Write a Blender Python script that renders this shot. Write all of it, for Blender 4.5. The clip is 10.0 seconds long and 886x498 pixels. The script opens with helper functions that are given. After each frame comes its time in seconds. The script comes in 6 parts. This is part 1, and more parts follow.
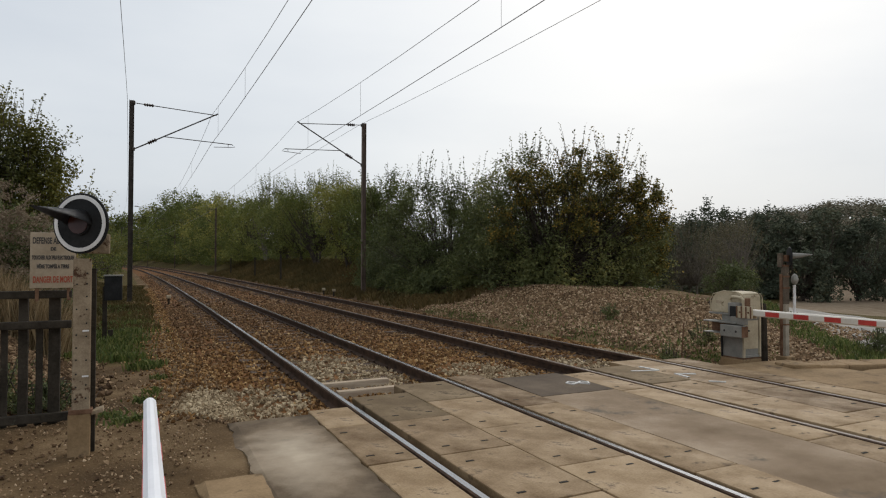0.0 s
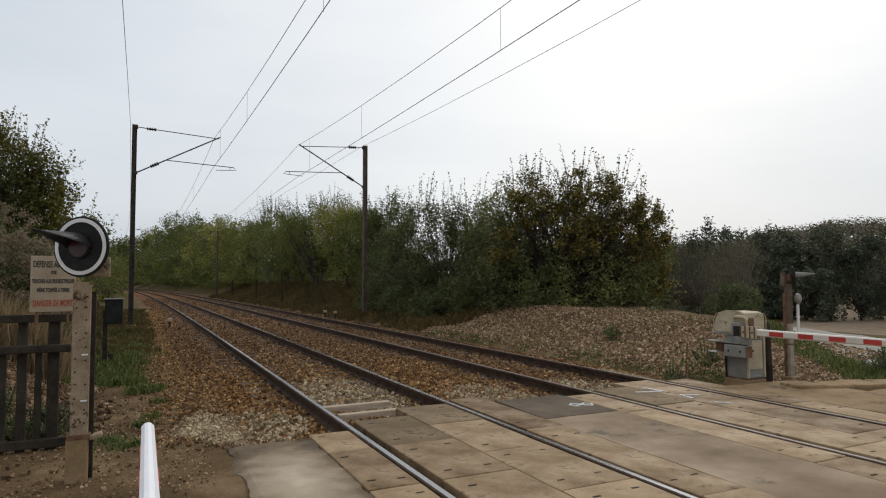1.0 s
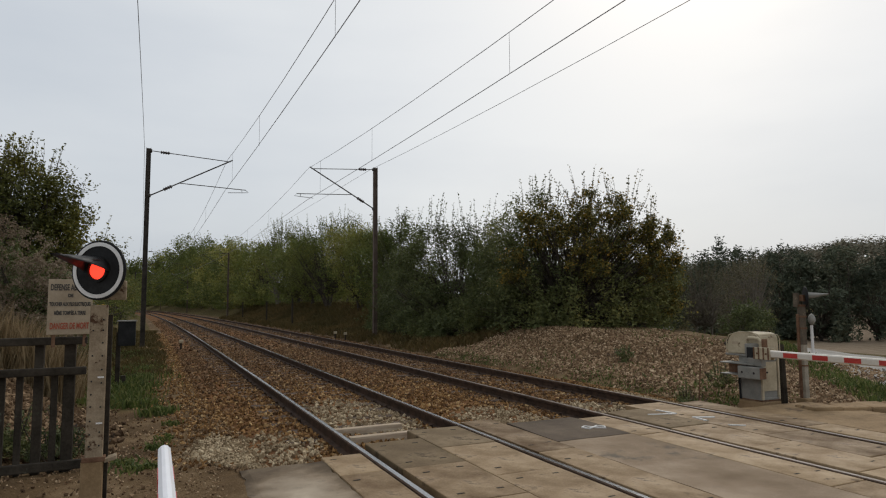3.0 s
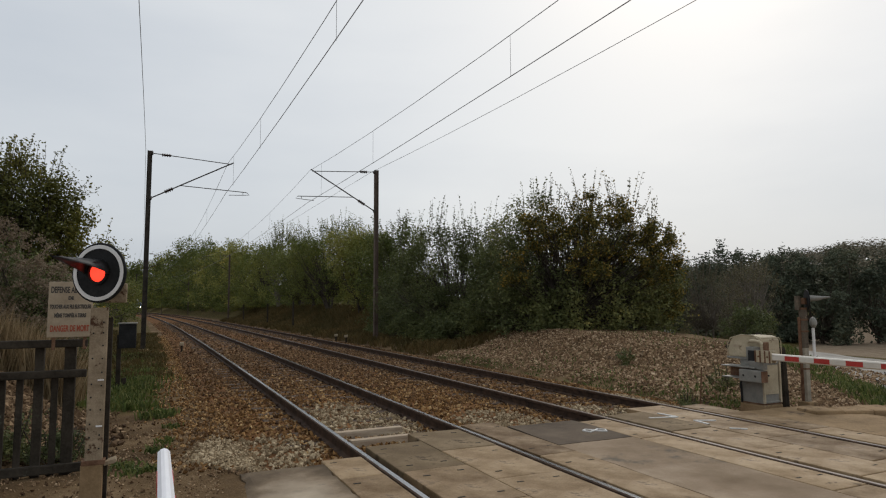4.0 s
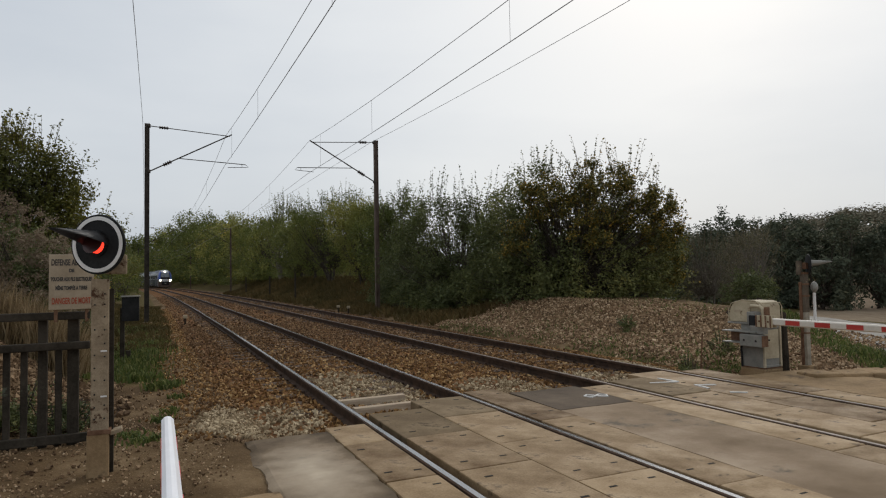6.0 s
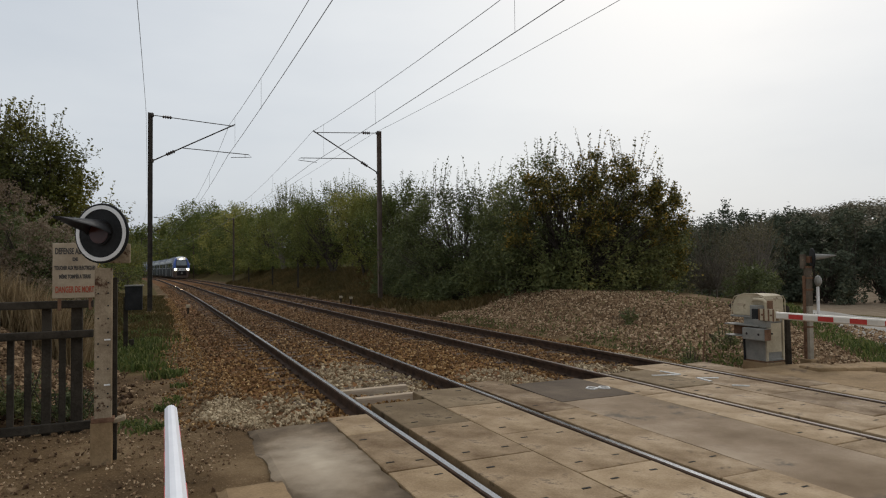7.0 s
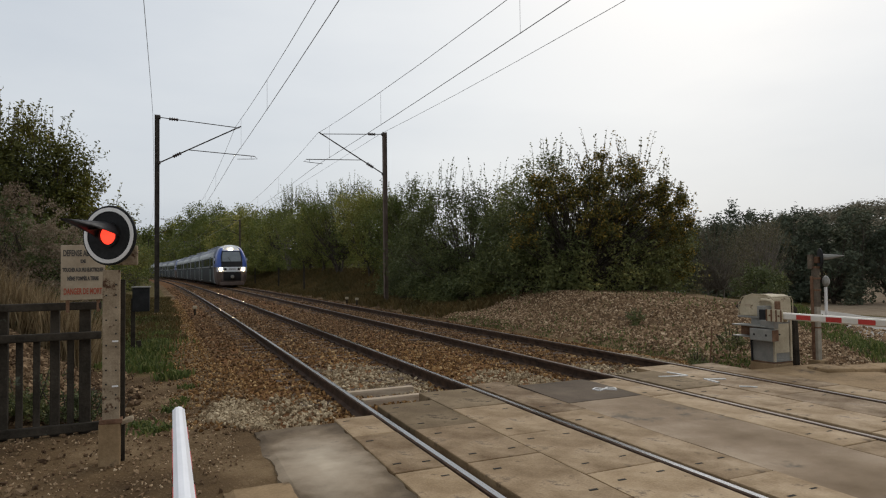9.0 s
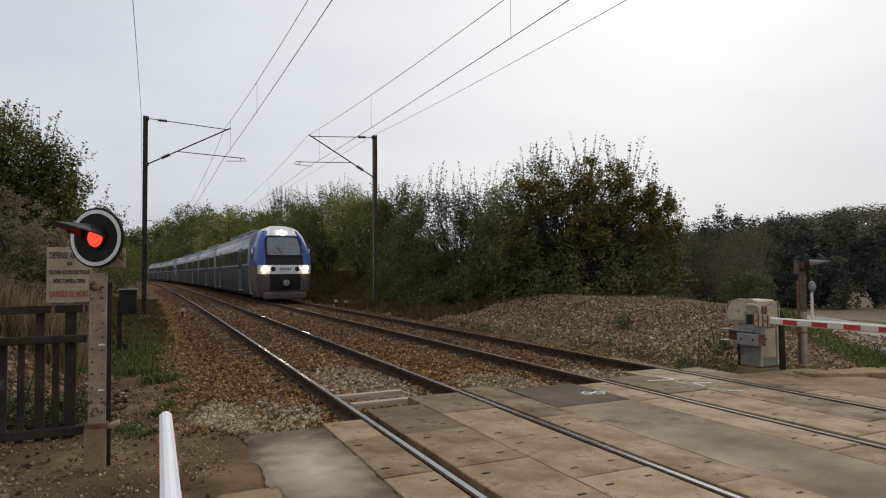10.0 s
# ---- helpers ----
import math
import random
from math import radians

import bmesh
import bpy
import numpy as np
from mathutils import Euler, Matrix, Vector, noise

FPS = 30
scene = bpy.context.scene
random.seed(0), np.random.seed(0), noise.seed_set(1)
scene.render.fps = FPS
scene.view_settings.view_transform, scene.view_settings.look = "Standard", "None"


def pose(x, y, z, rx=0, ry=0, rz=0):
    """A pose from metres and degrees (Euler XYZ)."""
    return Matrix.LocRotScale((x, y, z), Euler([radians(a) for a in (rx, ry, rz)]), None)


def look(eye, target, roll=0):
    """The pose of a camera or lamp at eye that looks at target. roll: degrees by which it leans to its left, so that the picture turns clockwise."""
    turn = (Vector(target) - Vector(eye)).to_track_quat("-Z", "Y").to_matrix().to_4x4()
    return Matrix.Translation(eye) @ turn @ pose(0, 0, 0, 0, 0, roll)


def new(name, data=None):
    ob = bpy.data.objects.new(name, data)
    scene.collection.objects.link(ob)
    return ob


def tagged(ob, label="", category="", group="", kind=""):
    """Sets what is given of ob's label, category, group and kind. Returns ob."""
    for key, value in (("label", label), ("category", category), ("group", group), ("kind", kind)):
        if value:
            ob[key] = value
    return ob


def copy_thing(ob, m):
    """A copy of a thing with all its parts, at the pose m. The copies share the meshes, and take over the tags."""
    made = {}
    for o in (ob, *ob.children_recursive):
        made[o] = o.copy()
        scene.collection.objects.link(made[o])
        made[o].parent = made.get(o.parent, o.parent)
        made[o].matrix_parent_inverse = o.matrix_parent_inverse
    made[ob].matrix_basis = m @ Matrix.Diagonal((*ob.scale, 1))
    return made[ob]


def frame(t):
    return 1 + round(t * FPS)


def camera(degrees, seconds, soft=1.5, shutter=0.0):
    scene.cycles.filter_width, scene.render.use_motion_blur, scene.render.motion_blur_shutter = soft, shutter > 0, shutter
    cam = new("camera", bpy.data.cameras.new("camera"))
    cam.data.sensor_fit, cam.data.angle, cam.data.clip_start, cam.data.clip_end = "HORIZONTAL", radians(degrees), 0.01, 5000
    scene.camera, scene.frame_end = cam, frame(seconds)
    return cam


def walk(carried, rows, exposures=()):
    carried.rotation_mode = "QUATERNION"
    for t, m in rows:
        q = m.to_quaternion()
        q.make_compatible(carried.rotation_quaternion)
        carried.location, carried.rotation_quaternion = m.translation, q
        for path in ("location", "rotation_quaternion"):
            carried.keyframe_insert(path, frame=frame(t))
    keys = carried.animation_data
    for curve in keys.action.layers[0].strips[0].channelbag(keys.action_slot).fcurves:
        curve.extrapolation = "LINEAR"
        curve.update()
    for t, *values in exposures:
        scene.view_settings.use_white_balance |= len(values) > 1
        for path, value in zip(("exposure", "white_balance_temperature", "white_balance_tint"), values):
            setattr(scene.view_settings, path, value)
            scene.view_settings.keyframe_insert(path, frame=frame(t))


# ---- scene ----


def eye(x, y, z, yaw, pitch, roll):
    return pose(x, y, z, 90 + pitch, 0, yaw) @ pose(0, 0, 0, 0, 0, roll)


cam = camera(70.0, 10.0, soft=1.15)
PATH = [
    (0, eye(0.001, 0.007, 1.496, -25.36, 1.09, 0.12)),
    (0.5, eye(0.011, 0.025, 1.496, -25.14, 1.41, -0.91)),
    (1, eye(0.011, 0.021, 1.495, -25.23, 3.02, -0.22)),
    (1.5, eye(-0.003, 0.001, 1.496, -25.11, 4.20, -0.41)),
    (2, eye(-0.011, -0.011, 1.496, -24.79, 4.62, -0.79)),
    (2.5, eye(-0.024, -0.012, 1.501, -24.56, 4.80, -0.57)),
    (4, eye(-0.018, -0.003, 1.509, -24.29, 5.13, -0.32)),
    (4.5, eye(-0.017, -0.003, 1.505, -24.13, 5.22, -0.57)),
    (5, eye(-0.018, -0.007, 1.497, -24.02, 5.01, -0.73)),
    (5.5, eye(-0.006, 0.002, 1.481, -24.06, 3.72, -1.14)),
    (6, eye(-0.000, 0.019, 1.484, -24.16, 2.48, -1.01)),
    (7.5, eye(-0.003, 0.032, 1.482, -23.79, 1.64, -0.51)),
    (8, eye(-0.008, 0.036, 1.486, -23.65, 1.53, -0.59)),
    (8.5, eye(-0.007, 0.034, 1.486, -23.50, 1.62, -0.51)),
    (9, eye(-0.005, 0.029, 1.486, -23.40, 1.79, -0.73)),
    (9.5, eye(-0.005, 0.032, 1.489, -23.65, 1.88, -0.38)),
    (10, eye(-0.007, 0.028, 1.494, -24.34, 2.07, -0.48)),
]
walk(cam, PATH, [(0, 0.16), (1.5, 0.18), (2.5, 0.02), (4.8, -0.02), (6.0, 0.02), (7.5, 0.04), (10, 0.07)])

# ---- world and light ----
SUN_AZ, SUN_EL = radians(48), radians(38)  # to the right of the track, ahead
world = bpy.data.worlds.new("overcast_sky")
scene.world = world
world.use_nodes = True
wn, wl = world.node_tree.nodes, world.node_tree.links
wn.clear()
w_out = wn.new("ShaderNodeOutputWorld")
w_sky = wn.new("ShaderNodeTexSky")
w_sky.sky_type, w_sky.sun_disc = "NISHITA", False
w_sky.sun_elevation, w_sky.sun_rotation = SUN_EL, SUN_AZ
w_sky.dust_density, w_sky.air_density = 4.0, 1.2
w_bg = wn.new("ShaderNodeBackground")
w_bg.inputs["Strength"].default_value = 0.012
wl.new(w_sky.outputs[0], w_bg.inputs["Color"])
# cloud cover: a pale sheet, brighter towards the veiled sun
w_tc = wn.new("ShaderNodeTexCoord")
w_map = wn.new("ShaderNodeMapping")
w_map.inputs["Scale"].default_value = (1.0, 1.0, 3.6)
wl.new(w_tc.outputs["Generated"], w_map.inputs["Vector"])
w_noise = wn.new("ShaderNodeTexNoise")
w_noise.inputs["Scale"].default_value, w_noise.inputs["Detail"].default_value = 1.7, 5.0
wl.new(w_map.outputs[0], w_noise.inputs["Vector"])
w_dot = wn.new("ShaderNodeVectorMath")
w_dot.operation = "DOT_PRODUCT"
w_dot.inputs[1].default_value = (math.sin(SUN_AZ) * math.cos(SUN_EL), math.cos(SUN_AZ) * math.cos(SUN_EL), math.sin(SUN_EL))
wl.new(w_tc.outputs["Generated"], w_dot.inputs[0])
w_mr = wn.new("ShaderNodeMapRange")
w_mr.inputs["From Min"].default_value, w_mr.inputs["From Max"].default_value = 0.60, 1.05
w_mr.inputs["To Max"].default_value = 0.8
wl.new(w_dot.outputs["Value"], w_mr.inputs["Value"])
w_add = wn.new("ShaderNodeMath")
w_add.operation = "MULTIPLY_ADD"
w_add.inputs[1].default_value, w_add.inputs[2].default_value = 1.5, -0.62
wl.new(w_noise.outputs[0], w_add.inputs[0])
w_sum = wn.new("ShaderNodeMath")
w_sum.operation = "ADD"
wl.new(w_add.outputs[0], w_sum.inputs[0])
wl.new(w_mr.outputs[0], w_sum.inputs[1])
# the sheet is thinner and paler overhead, greyer towards the horizon
w_sep = wn.new("ShaderNodeSeparateXYZ")
wl.new(w_tc.outputs["Generated"], w_sep.inputs[0])
w_up = wn.new("ShaderNodeMapRange")
w_up.inputs["From Min"].default_value, w_up.inputs["From Max"].default_value = 0.02, 0.42
w_up.inputs["To Min"].default_value, w_up.inputs["To Max"].default_value = -0.10, 0.42
wl.new(w_sep.outputs[2], w_up.inputs["Value"])
w_sum2 = wn.new("ShaderNodeMath")
wl.new(w_sum.outputs[0], w_sum2.inputs[0])
wl.new(w_up.outputs[0], w_sum2.inputs[1])
w_ramp = wn.new("ShaderNodeValToRGB")
w_ramp.color_ramp.elements[0].position, w_ramp.color_ramp.elements[0].color = 0.10, (0.64, 0.695, 0.765, 1)
w_ramp.color_ramp.elements[1].position, w_ramp.color_ramp.elements[1].color = 1.0, (0.86, 0.895, 0.925, 1)
wl.new(w_sum2.outputs[0], w_ramp.inputs[0])
w_cloud = wn.new("ShaderNodeBackground")
w_cloud.inputs["Strength"].default_value = 0.77
wl.new(w_ramp.outputs[0], w_cloud.inputs["Color"])
w_mix = wn.new("ShaderNodeAddShader")
wl.new(w_bg.outputs[0], w_mix.inputs[0])
wl.new(w_cloud.outputs[0], w_mix.inputs[1])
wl.new(w_mix.outputs[0], w_out.inputs["Surface"])

sun = new("sun", bpy.data.lights.new("sun", "SUN"))
sun.data.energy, sun.data.angle, sun.data.color = 0.75, radians(25), (1.0, 0.95, 0.88)
sun.matrix_world = look((math.sin(SUN_AZ) * 100, math.cos(SUN_AZ) * 100, 100 * math.tan(SUN_EL)), (0, 0, 0))

# ---- materials ----


def nodes_of(name):
    m = bpy.data.materials.new(name)
    m.use_nodes = True
    nt = m.node_tree
    return m, nt, nt.nodes["Principled BSDF"]


def ramp(nt, fac, stops):
    r = nt.nodes.new("ShaderNodeValToRGB")
    e = r.color_ramp.elements
    while len(e) < len(stops):
        e.new(0.5)
    for k, (p, c) in enumerate(stops):
        e[k].position, e[k].color = p, (*c, 1)
    nt.links.new(fac, r.inputs[0])
    return r.outputs[0]


def tex(nt, scale, detail=4.0, rough=0.55, stretch=(1, 1, 1), coords="Object", kind="noise"):
    tc = nt.nodes.new("ShaderNodeTexCoord")
    mp = nt.nodes.new("ShaderNodeMapping")
    mp.inputs["Scale"].default_value = stretch
    nt.links.new(tc.outputs[coords], mp.inputs[0])
    if kind == "voronoi":
        n = nt.nodes.new("ShaderNodeTexVoronoi")
        n.inputs["Scale"].default_value = scale
        nt.links.new(mp.outputs[0], n.inputs["Vector"])
        return n
    n = nt.nodes.new("ShaderNodeTexNoise")
    n.inputs["Scale"].default_value, n.inputs["Detail"].default_value, n.inputs["Roughness"].default_value = scale, detail, rough
    nt.links.new(mp.outputs[0], n.inputs["Vector"])
    return n


def mixc(nt, fac, a, b, mode="MIX"):
    m = nt.nodes.new("ShaderNodeMix")
    m.data_type, m.blend_type = "RGBA", mode
    for sock, v in ((m.inputs[0], fac), (m.inputs[6], a), (m.inputs[7], b)):
        if isinstance(v, (int, float)):
            sock.default_value = v
        elif isinstance(v, tuple):
            sock.default_value = (*v, 1)
        else:
            nt.links.new(v, sock)
    return m.outputs[2]


def bump(nt, bsdf, height, strength, dist=0.02):
    b = nt.nodes.new("ShaderNodeBump")
    b.inputs["Strength"].default_value, b.inputs["Distance"].default_value = strength, dist
    nt.links.new(height, b.inputs["Height"])
    nt.links.new(b.outputs[0], bsdf.inputs["Normal"])


def surface(name, stops, scale=6.0, fine=60.0, rough=0.8, metal=0.0, relief=0.3, stretch=(1, 1, 1), dist=0.01, rand=0.0, spots=None, rough2=None):
    """Two scales of noise over a colour ramp, with bump. spots: colour, threshold, scale of stains. rand: variation from piece to piece."""
    m, nt, bs = nodes_of(name)
    a, b = tex(nt, scale, 5, 0.6, stretch), tex(nt, fine, 3, 0.6, stretch)
    f = nt.nodes.new("ShaderNodeMath")
    f.operation = "MULTIPLY_ADD"
    f.inputs[1].default_value, f.inputs[2].default_value = 0.35, -0.175
    nt.links.new(b.outputs[0], f.inputs[0])
    s = nt.nodes.new("ShaderNodeMath")
    nt.links.new(a.outputs[0], s.inputs[0])
    nt.links.new(f.outputs[0], s.inputs[1])
    fac = s.outputs[0]
    if rand:
        oi = nt.nodes.new("ShaderNodeObjectInfo")
        r = nt.nodes.new("ShaderNodeMath")
        r.operation = "MULTIPLY_ADD"
        r.inputs[1].default_value, r.inputs[2].default_value = rand, -rand / 2
        nt.links.new(oi.outputs["Random"], r.inputs[0])
        s2 = nt.nodes.new("ShaderNodeMath")
        nt.links.new(fac, s2.inputs[0])
        nt.links.new(r.outputs[0], s2.inputs[1])
        fac = s2.outputs[0]
    col = ramp(nt, fac, stops)
    if spots:
        c, th, sc = spots
        v = tex(nt, sc, 6, 0.7)
        mask = ramp(nt, v.outputs[0], ((th, (0, 0, 0)), (th + 0.07, (1, 1, 1))))
        col = mixc(nt, mask, col, c)
    nt.links.new(col, bs.inputs["Base Color"])
    if rough2 is not None:
        rr = nt.nodes.new("ShaderNodeMapRange")
        rr.inputs["To Min"].default_value, rr.inputs["To Max"].default_value = rough, rough2
        rr.inputs["From Min"].default_value, rr.inputs["From Max"].default_value = 0.35, 0.65
        nt.links.new(a.outputs[0], rr.inputs["Value"])
        nt.links.new(rr.outputs[0], bs.inputs["Roughness"])
    else:
        bs.inputs["Roughness"].default_value = rough
    bs.inputs["Metallic"].default_value = metal
    bs.inputs["Specular IOR Level"].default_value = 0.5 if rough < 0.6 else 0.12
    if relief:
        bump(nt, bs, b.outputs[0], relief, dist)
    return m


def island(name, stops, rough=0.8, relief=0.0, trans=0.0, scale=0.0):
    """Colour varies from loose piece to loose piece (leaves, stones); scale: a broad drift over the whole on top."""
    m, nt, bs = nodes_of(name)
    g = nt.nodes.new("ShaderNodeNewGeometry")
    fac = g.outputs["Random Per Island"]
    if scale:
        n = tex(nt, scale, 3)
        a = nt.nodes.new("ShaderNodeMath")
        a.operation = "MULTIPLY_ADD"
        a.inputs[1].default_value = 0.36
        nt.links.new(fac, a.inputs[0])
        b = nt.nodes.new("ShaderNodeMapRange")
        b.inputs["From Min"].default_value, b.inputs["From Max"].default_value = 0.3, 0.7
        b.inputs["To Max"].default_value = 0.55
        nt.links.new(n.outputs[0], b.inputs["Value"])
        nt.links.new(b.outputs[0], a.inputs[2])
        fac = a.outputs[0]
    if scale:
        oi = nt.nodes.new("ShaderNodeObjectInfo")
        o = nt.nodes.new("ShaderNodeMath")
        o.operation = "MULTIPLY_ADD"
        o.inputs[1].default_value = 0.34
        nt.links.new(oi.outputs["Random"], o.inputs[0])
        p = nt.nodes.new("ShaderNodeMath")
        p.operation = "SUBTRACT"
        p.inputs[1].default_value = 0.16
        nt.links.new(fac, p.inputs[0])
        nt.links.new(p.outputs[0], o.inputs[2])
        fac = o.outputs[0]
    col = ramp(nt, fac, stops)
    nt.links.new(col, bs.inputs["Base Color"])
    bs.inputs["Roughness"].default_value = rough
    bs.inputs["Specular IOR Level"].default_value = 0.15 if rough > 0.7 else 0.25
    if relief:
        bump(nt, bs, tex(nt, 90, 3).outputs[0], relief, 0.01)
    if trans:
        t = nt.nodes.new("ShaderNodeBsdfTranslucent")
        nt.links.new(col, t.inputs[0])
        mx = nt.nodes.new("ShaderNodeMixShader")
        mx.inputs[0].default_value = trans
        nt.links.new(bs.outputs[0], mx.inputs[1])
        nt.links.new(t.outputs[0], mx.inputs[2])
        nt.links.new(mx.outputs[0], nt.nodes["Material Output"].inputs[0])
    return m


def glow(name, colour, strength):
    m, nt, bs = nodes_of(name)
    bs.inputs["Base Color"].default_value = (*colour, 1)
    bs.inputs["Emission Color"].default_value = (*colour, 1)
    bs.inputs["Emission Strength"].default_value = strength
    return m


M = {}
M["slab"] = surface("slab_concrete", ((0.25, (0.123, 0.074, 0.035)), (0.5, (0.259, 0.175, 0.095)), (0.75, (0.401, 0.283, 0.162))), 2.2, 60, 0.75, relief=0.4, dist=0.006, rand=0.34, spots=((0.123, 0.081, 0.046), 0.57, 3.4), rough2=0.5)
M["slab_dirty"] = surface("slab_dirty", ((0.25, (0.098, 0.066, 0.035)), (0.5, (0.162, 0.114, 0.064)), (0.75, (0.274, 0.201, 0.122))), 1.6, 45, 0.8, relief=0.25, dist=0.006, rand=0.3, spots=((0.078, 0.054, 0.031), 0.56, 2.2))
# for flat faces drawn as holes: the shade inside is in the colour
M["hole"] = surface("dark_recess", ((0.3, (0.02, 0.018, 0.015)), (0.7, (0.05, 0.045, 0.04))), 8, 50, 0.9)
M["asphalt"] = surface("worn_asphalt", ((0.3, (0.146, 0.100, 0.058)), (0.5, (0.230, 0.160, 0.098)), (0.72, (0.351, 0.259, 0.168))), 0.9, 130, 0.8, relief=0.35, dist=0.006, spots=((0.117, 0.090, 0.062), 0.58, 1.1), rough2=0.55)


def sheen_patch():
    """Grey-brown asphalt with a pale sheen painted in the middle, smoother there, and dirt towards its edges."""
    m = surface("patched_asphalt", ((0.3, (0.120, 0.086, 0.054)), (0.5, (0.205, 0.152, 0.100)), (0.72, (0.300, 0.230, 0.158))), 1.8, 130, 0.8, relief=0.3, dist=0.005, spots=((0.080, 0.062, 0.046), 0.58, 1.6))
    nt = m.node_tree
    bs = nt.nodes["Principled BSDF"]
    col = bs.inputs["Base Color"].links[0].from_socket
    tc = nt.nodes.new("ShaderNodeTexCoord")
    mp = nt.nodes.new("ShaderNodeMapping")
    mp.inputs["Location"].default_value = (-1.10 / 0.46, -5.0 / 1.15, 0)
    mp.inputs["Scale"].default_value = (1 / 0.46, 1 / 1.15, 0)
    nt.links.new(tc.outputs["Object"], mp.inputs[0])
    d = nt.nodes.new("ShaderNodeVectorMath")
    d.operation = "LENGTH"
    nt.links.new(mp.outputs[0], d.inputs[0])
    w = tex(nt, 3.5, 5, 0.6)
    a = nt.nodes.new("ShaderNodeMath")
    a.operation = "MULTIPLY_ADD"
    a.inputs[1].default_value = 0.9
    nt.links.new(w.outputs[0], a.inputs[0])
    nt.links.new(d.outputs["Value"], a.inputs[2])
    half = nt.nodes.new("ShaderNodeMath")
    half.operation = "MULTIPLY"
    half.inputs[1].default_value = 0.5
    nt.links.new(a.outputs[0], half.inputs[0])
    # where the wet-looking reflection is mixed in as pale colour
    mask = ramp(nt, half.outputs[0], ((0.20, (0.95, 0.95, 0.95)), (0.42, (0.45, 0.45, 0.45)), (0.66, (0, 0, 0))))
    dirt = ramp(nt, half.outputs[0], ((0.62, (0, 0, 0)), (0.85, (1, 1, 1))))
    nt.links.new(mixc(nt, mask, mixc(nt, dirt, col, (0.080, 0.057, 0.036)), (0.52, 0.43, 0.32)), bs.inputs["Base Color"])
    r = nt.nodes.new("ShaderNodeMapRange")
    r.inputs["To Min"].default_value, r.inputs["To Max"].default_value = 0.85, 0.62
    nt.links.new(mask, r.inputs["Value"])
    nt.links.new(r.outputs[0], bs.inputs["Roughness"])
    return m


M["sheen_patch"] = sheen_patch()
M["asphalt_dark"] = surface("dark_asphalt", ((0.3, (0.071, 0.053, 0.038)), (0.7, (0.150, 0.113, 0.080))), 1.5, 130, 0.85, relief=0.4, dist=0.006)
M["rail_side"] = surface("rusty_rail", ((0.3, (0.035, 0.024, 0.018)), (0.7, (0.10, 0.06, 0.04))), 7, 70, 0.8, 0.2, relief=0.4, dist=0.003)
M["rail_head"] = surface("polished_rail", ((0.3, (0.235, 0.235, 0.245)), (0.7, (0.360, 0.360, 0.375))), 3, 40, 0.16, 1.0, relief=0.03, stretch=(1, 0.05, 1), rough2=0.26)
M["rail_head_dull"] = surface("duller_rail", ((0.3, (0.060, 0.046, 0.038)), (0.7, (0.150, 0.125, 0.108))), 3, 40, 0.32, 1.0, relief=0.05, stretch=(1, 0.05, 1), rough2=0.45)
M["sleeper"] = surface("oily_wood", ((0.3, (0.05, 0.035, 0.025)), (0.7, (0.14, 0.10, 0.075))), 5, 50, 0.9, relief=0.5, stretch=(1, 6, 1))
M["timber_pale"] = surface("weathered_timber", ((0.3, (0.30, 0.22, 0.15)), (0.7, (0.52, 0.42, 0.31))), 6, 50, 0.85, relief=0.4, stretch=(0.3, 4, 4))
M["ballast_bed"] = surface("ballast_bed", ((0.3, (0.075, 0.033, 0.013)), (0.7, (0.237, 0.114, 0.043))), 2.5, 30, 0.95, relief=1.0, dist=0.03)
M["stone_brown"] = island("ballast_brown", ((0.0, (0.071, 0.034, 0.012)), (0.45, (0.182, 0.093, 0.034)), (0.8, (0.304, 0.167, 0.063)), (1.0, (0.507, 0.342, 0.163))), 0.9, 0.3)
M["stone_dark"] = island("ballast_grimy", ((0.0, (0.046, 0.025, 0.013)), (0.45, (0.124, 0.069, 0.033)), (0.8, (0.208, 0.123, 0.059)), (1.0, (0.352, 0.235, 0.135))), 0.9, 0.3)
M["stone_white"] = island("ballast_fresh", ((0.0, (0.154, 0.107, 0.059)), (0.5, (0.307, 0.229, 0.136)), (1.0, (0.528, 0.419, 0.273))), 0.9, 0.3)
M["stone_mound"] = island("mound_gravel", ((0.0, (0.082, 0.048, 0.026)), (0.45, (0.239, 0.148, 0.082)), (0.8, (0.361, 0.248, 0.146)), (1.0, (0.548, 0.406, 0.262))), 0.9, 0.3)
M["stone_heap"] = island("heap_stones", ((0.0, (0.052, 0.029, 0.015)), (0.5, (0.140, 0.086, 0.046)), (1.0, (0.312, 0.211, 0.122))), 0.9, 0.3)
M["mast"] = surface("mast_steel", ((0.3, (0.035, 0.03, 0.026)), (0.7, (0.10, 0.085, 0.07))), 3, 40, 0.6, 0.5, relief=0.2)
M["mast_rust"] = surface("mast_rusty_steel", ((0.3, (0.09, 0.065, 0.05)), (0.7, (0.17, 0.13, 0.105))), 2, 40, 0.75, 0.2, relief=0.2)
M["wire"] = surface("copper_wire", ((0.3, (0.20, 0.19, 0.19)), (0.7, (0.30, 0.29, 0.29))), 2, 20, 0.5, 0.6, relief=0)
M["insulator"] = surface("brown_glaze", ((0.3, (0.03, 0.02, 0.018)), (0.7, (0.07, 0.05, 0.04))), 4, 30, 0.25, relief=0)
M["fence"] = surface("fence_concrete", ((0.3, (0.022, 0.018, 0.013)), (0.7, (0.065, 0.053, 0.040))), 4, 40, 0.9, relief=0.5, spots=((0.10, 0.11, 0.08), 0.62, 5))
